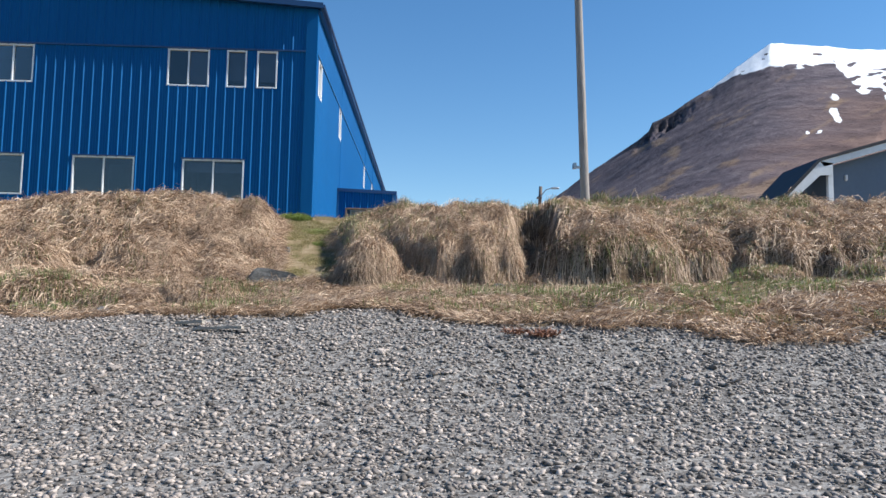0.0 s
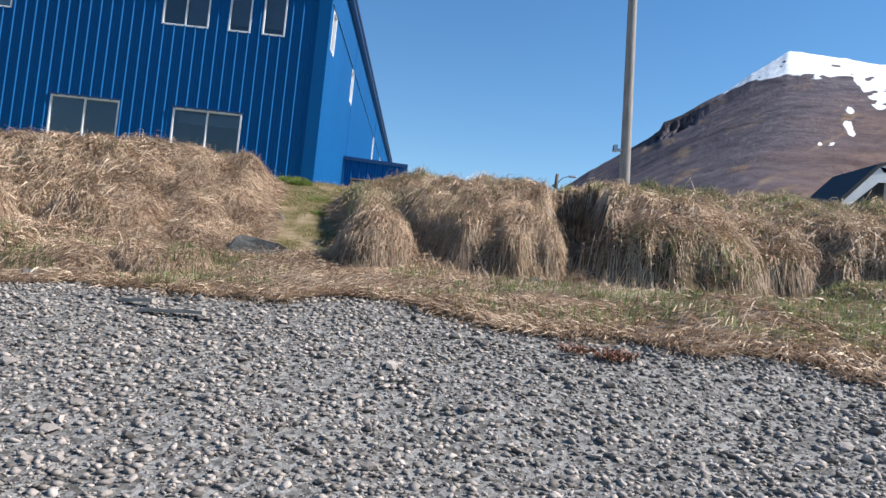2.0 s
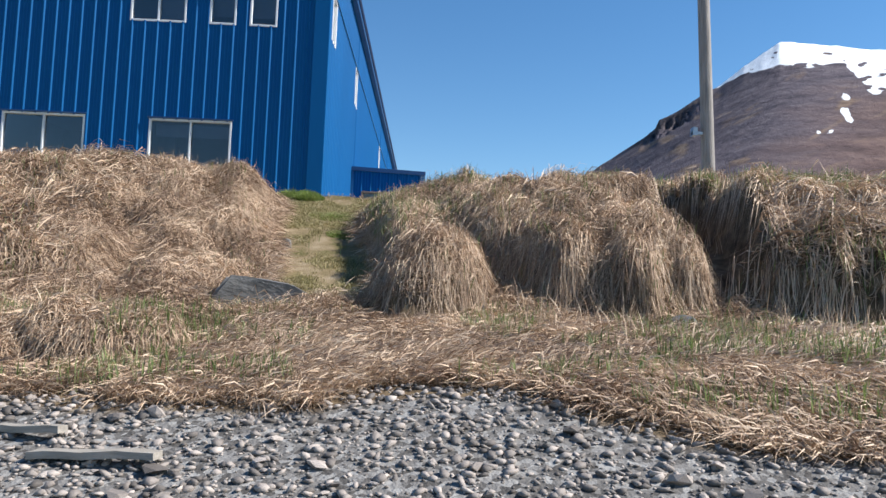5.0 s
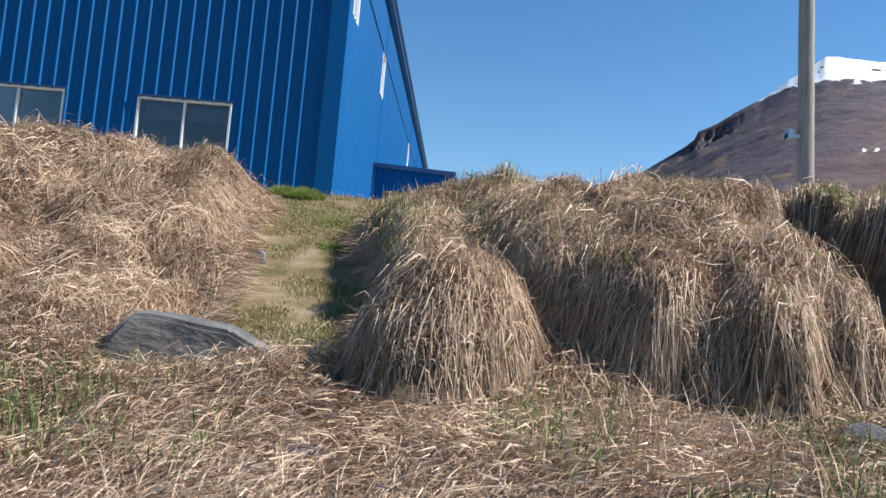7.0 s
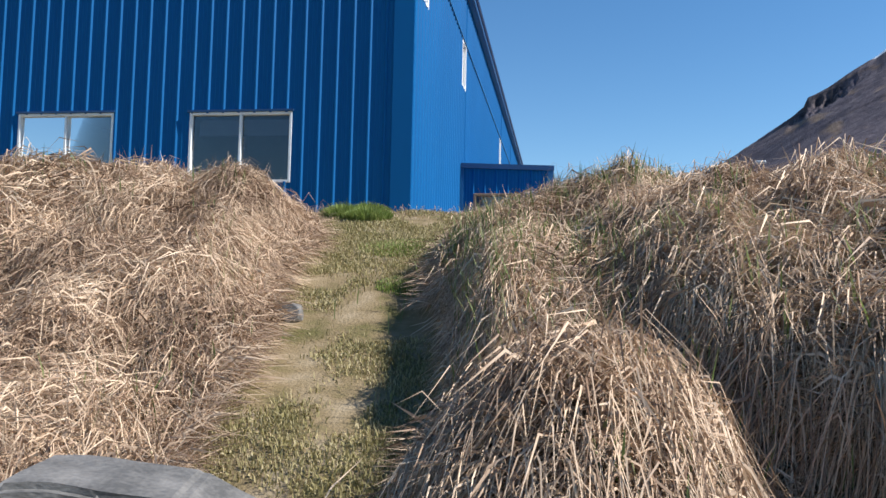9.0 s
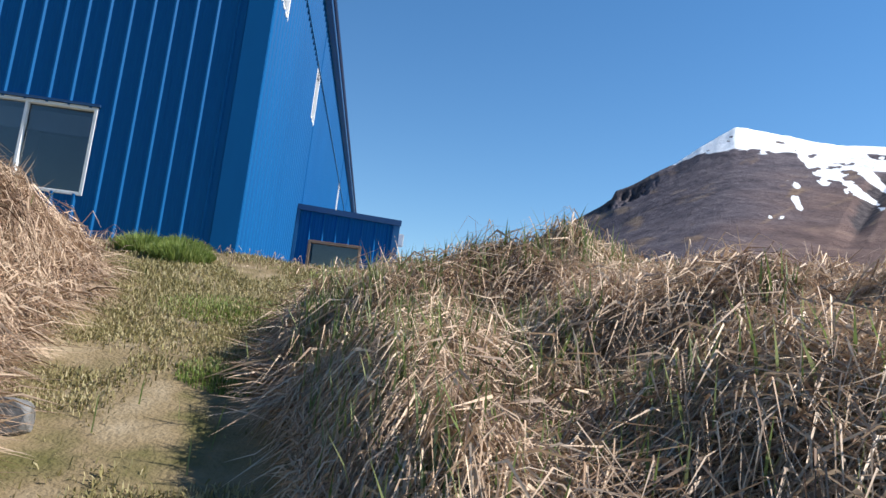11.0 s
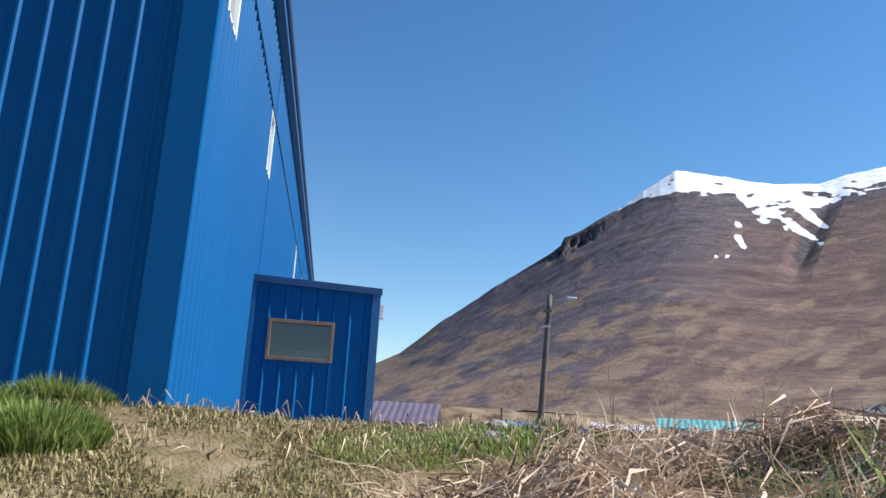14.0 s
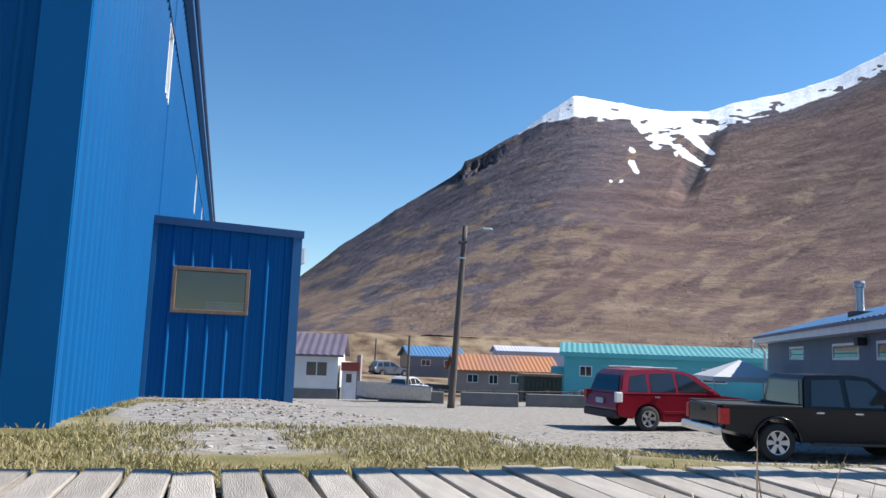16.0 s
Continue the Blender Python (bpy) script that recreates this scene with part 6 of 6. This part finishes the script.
    heap = thing("shingle_bed", "larger grey stones lying loose on the shingle", "stones", kind="structure")
    for i in range(290):
        x, y = float(RNG.uniform(-0.5, 7.0)), float(RNG.uniform(-17.6, -13.9))
        s = float(0.028 + 0.045 * RNG.random() ** 2.5)
        ob = new("stone", meshes[i % 8])
        ob.parent = heap
        ob.matrix_basis = pose(x, y, float(height(x, y)) + s * 0.3, *(float(v) for v in RNG.normal(0, 9, 2)), float(RNG.uniform(0, 360))) @ Matrix.Scale(s, 4)


build_shingle()


# ---- flotsam along the shingle's edge ----
def build_flotsam():
    rnd = random.Random(21)
    for x, y, turn, ln, wd in ((1.0, -14.6, -10, 0.65, 0.09), (0.55, -14.3, -18, 0.4, 0.07)):
        bm = boxes((-ln / 2, ln / 2, -wd / 2, wd / 2, 0, 0.035))
        bmesh.ops.subdivide_edges(bm, edges=[e for e in bm.edges if abs(e.verts[0].co.x - e.verts[1].co.x) > ln / 2], cuts=6)
        for v in bm.verts:
            v.co.z += 0.012 * noise.noise(Vector((v.co.x * 4, x, 0))) + rnd.uniform(-0.002, 0.002)
            v.co.y += 0.02 * noise.noise(Vector((v.co.x * 3, y, 5)))
        o = part("driftwood_board", bm, M_DRIFT)
        o.matrix_basis = pose(x, y, float(height(x, y)) + 0.03, rnd.uniform(-4, 4), -3, turn)
        tagged(o, "bleached driftwood board lying at the shingle edge", "driftwood", "driftwood on the beach")
    for cx, cy, r, cnt in ((5.1, -15.4, 0.14, 150), (4.75, -15.3, 0.09, 60)):
        q, t = r * np.sqrt(RNG.random(cnt)), RNG.uniform(0, 6.28, cnt)
        o = blades("dried_seaweed", cx + 1.3 * q * np.cos(t), cy + 0.6 * q * np.sin(t), RNG.uniform(0.05, 0.16, cnt), RNG.uniform(0.006, 0.014, cnt), RNG.uniform(0, 6.28, cnt), RNG.uniform(0.85, 0.99, cnt), RNG.uniform(0, 0.02, cnt), np.full(cnt, 0.04), M_KELP)
        tagged(o, "rust-brown dried seaweed washed onto the shingle", "seaweed", kind="stuff")


build_flotsam()
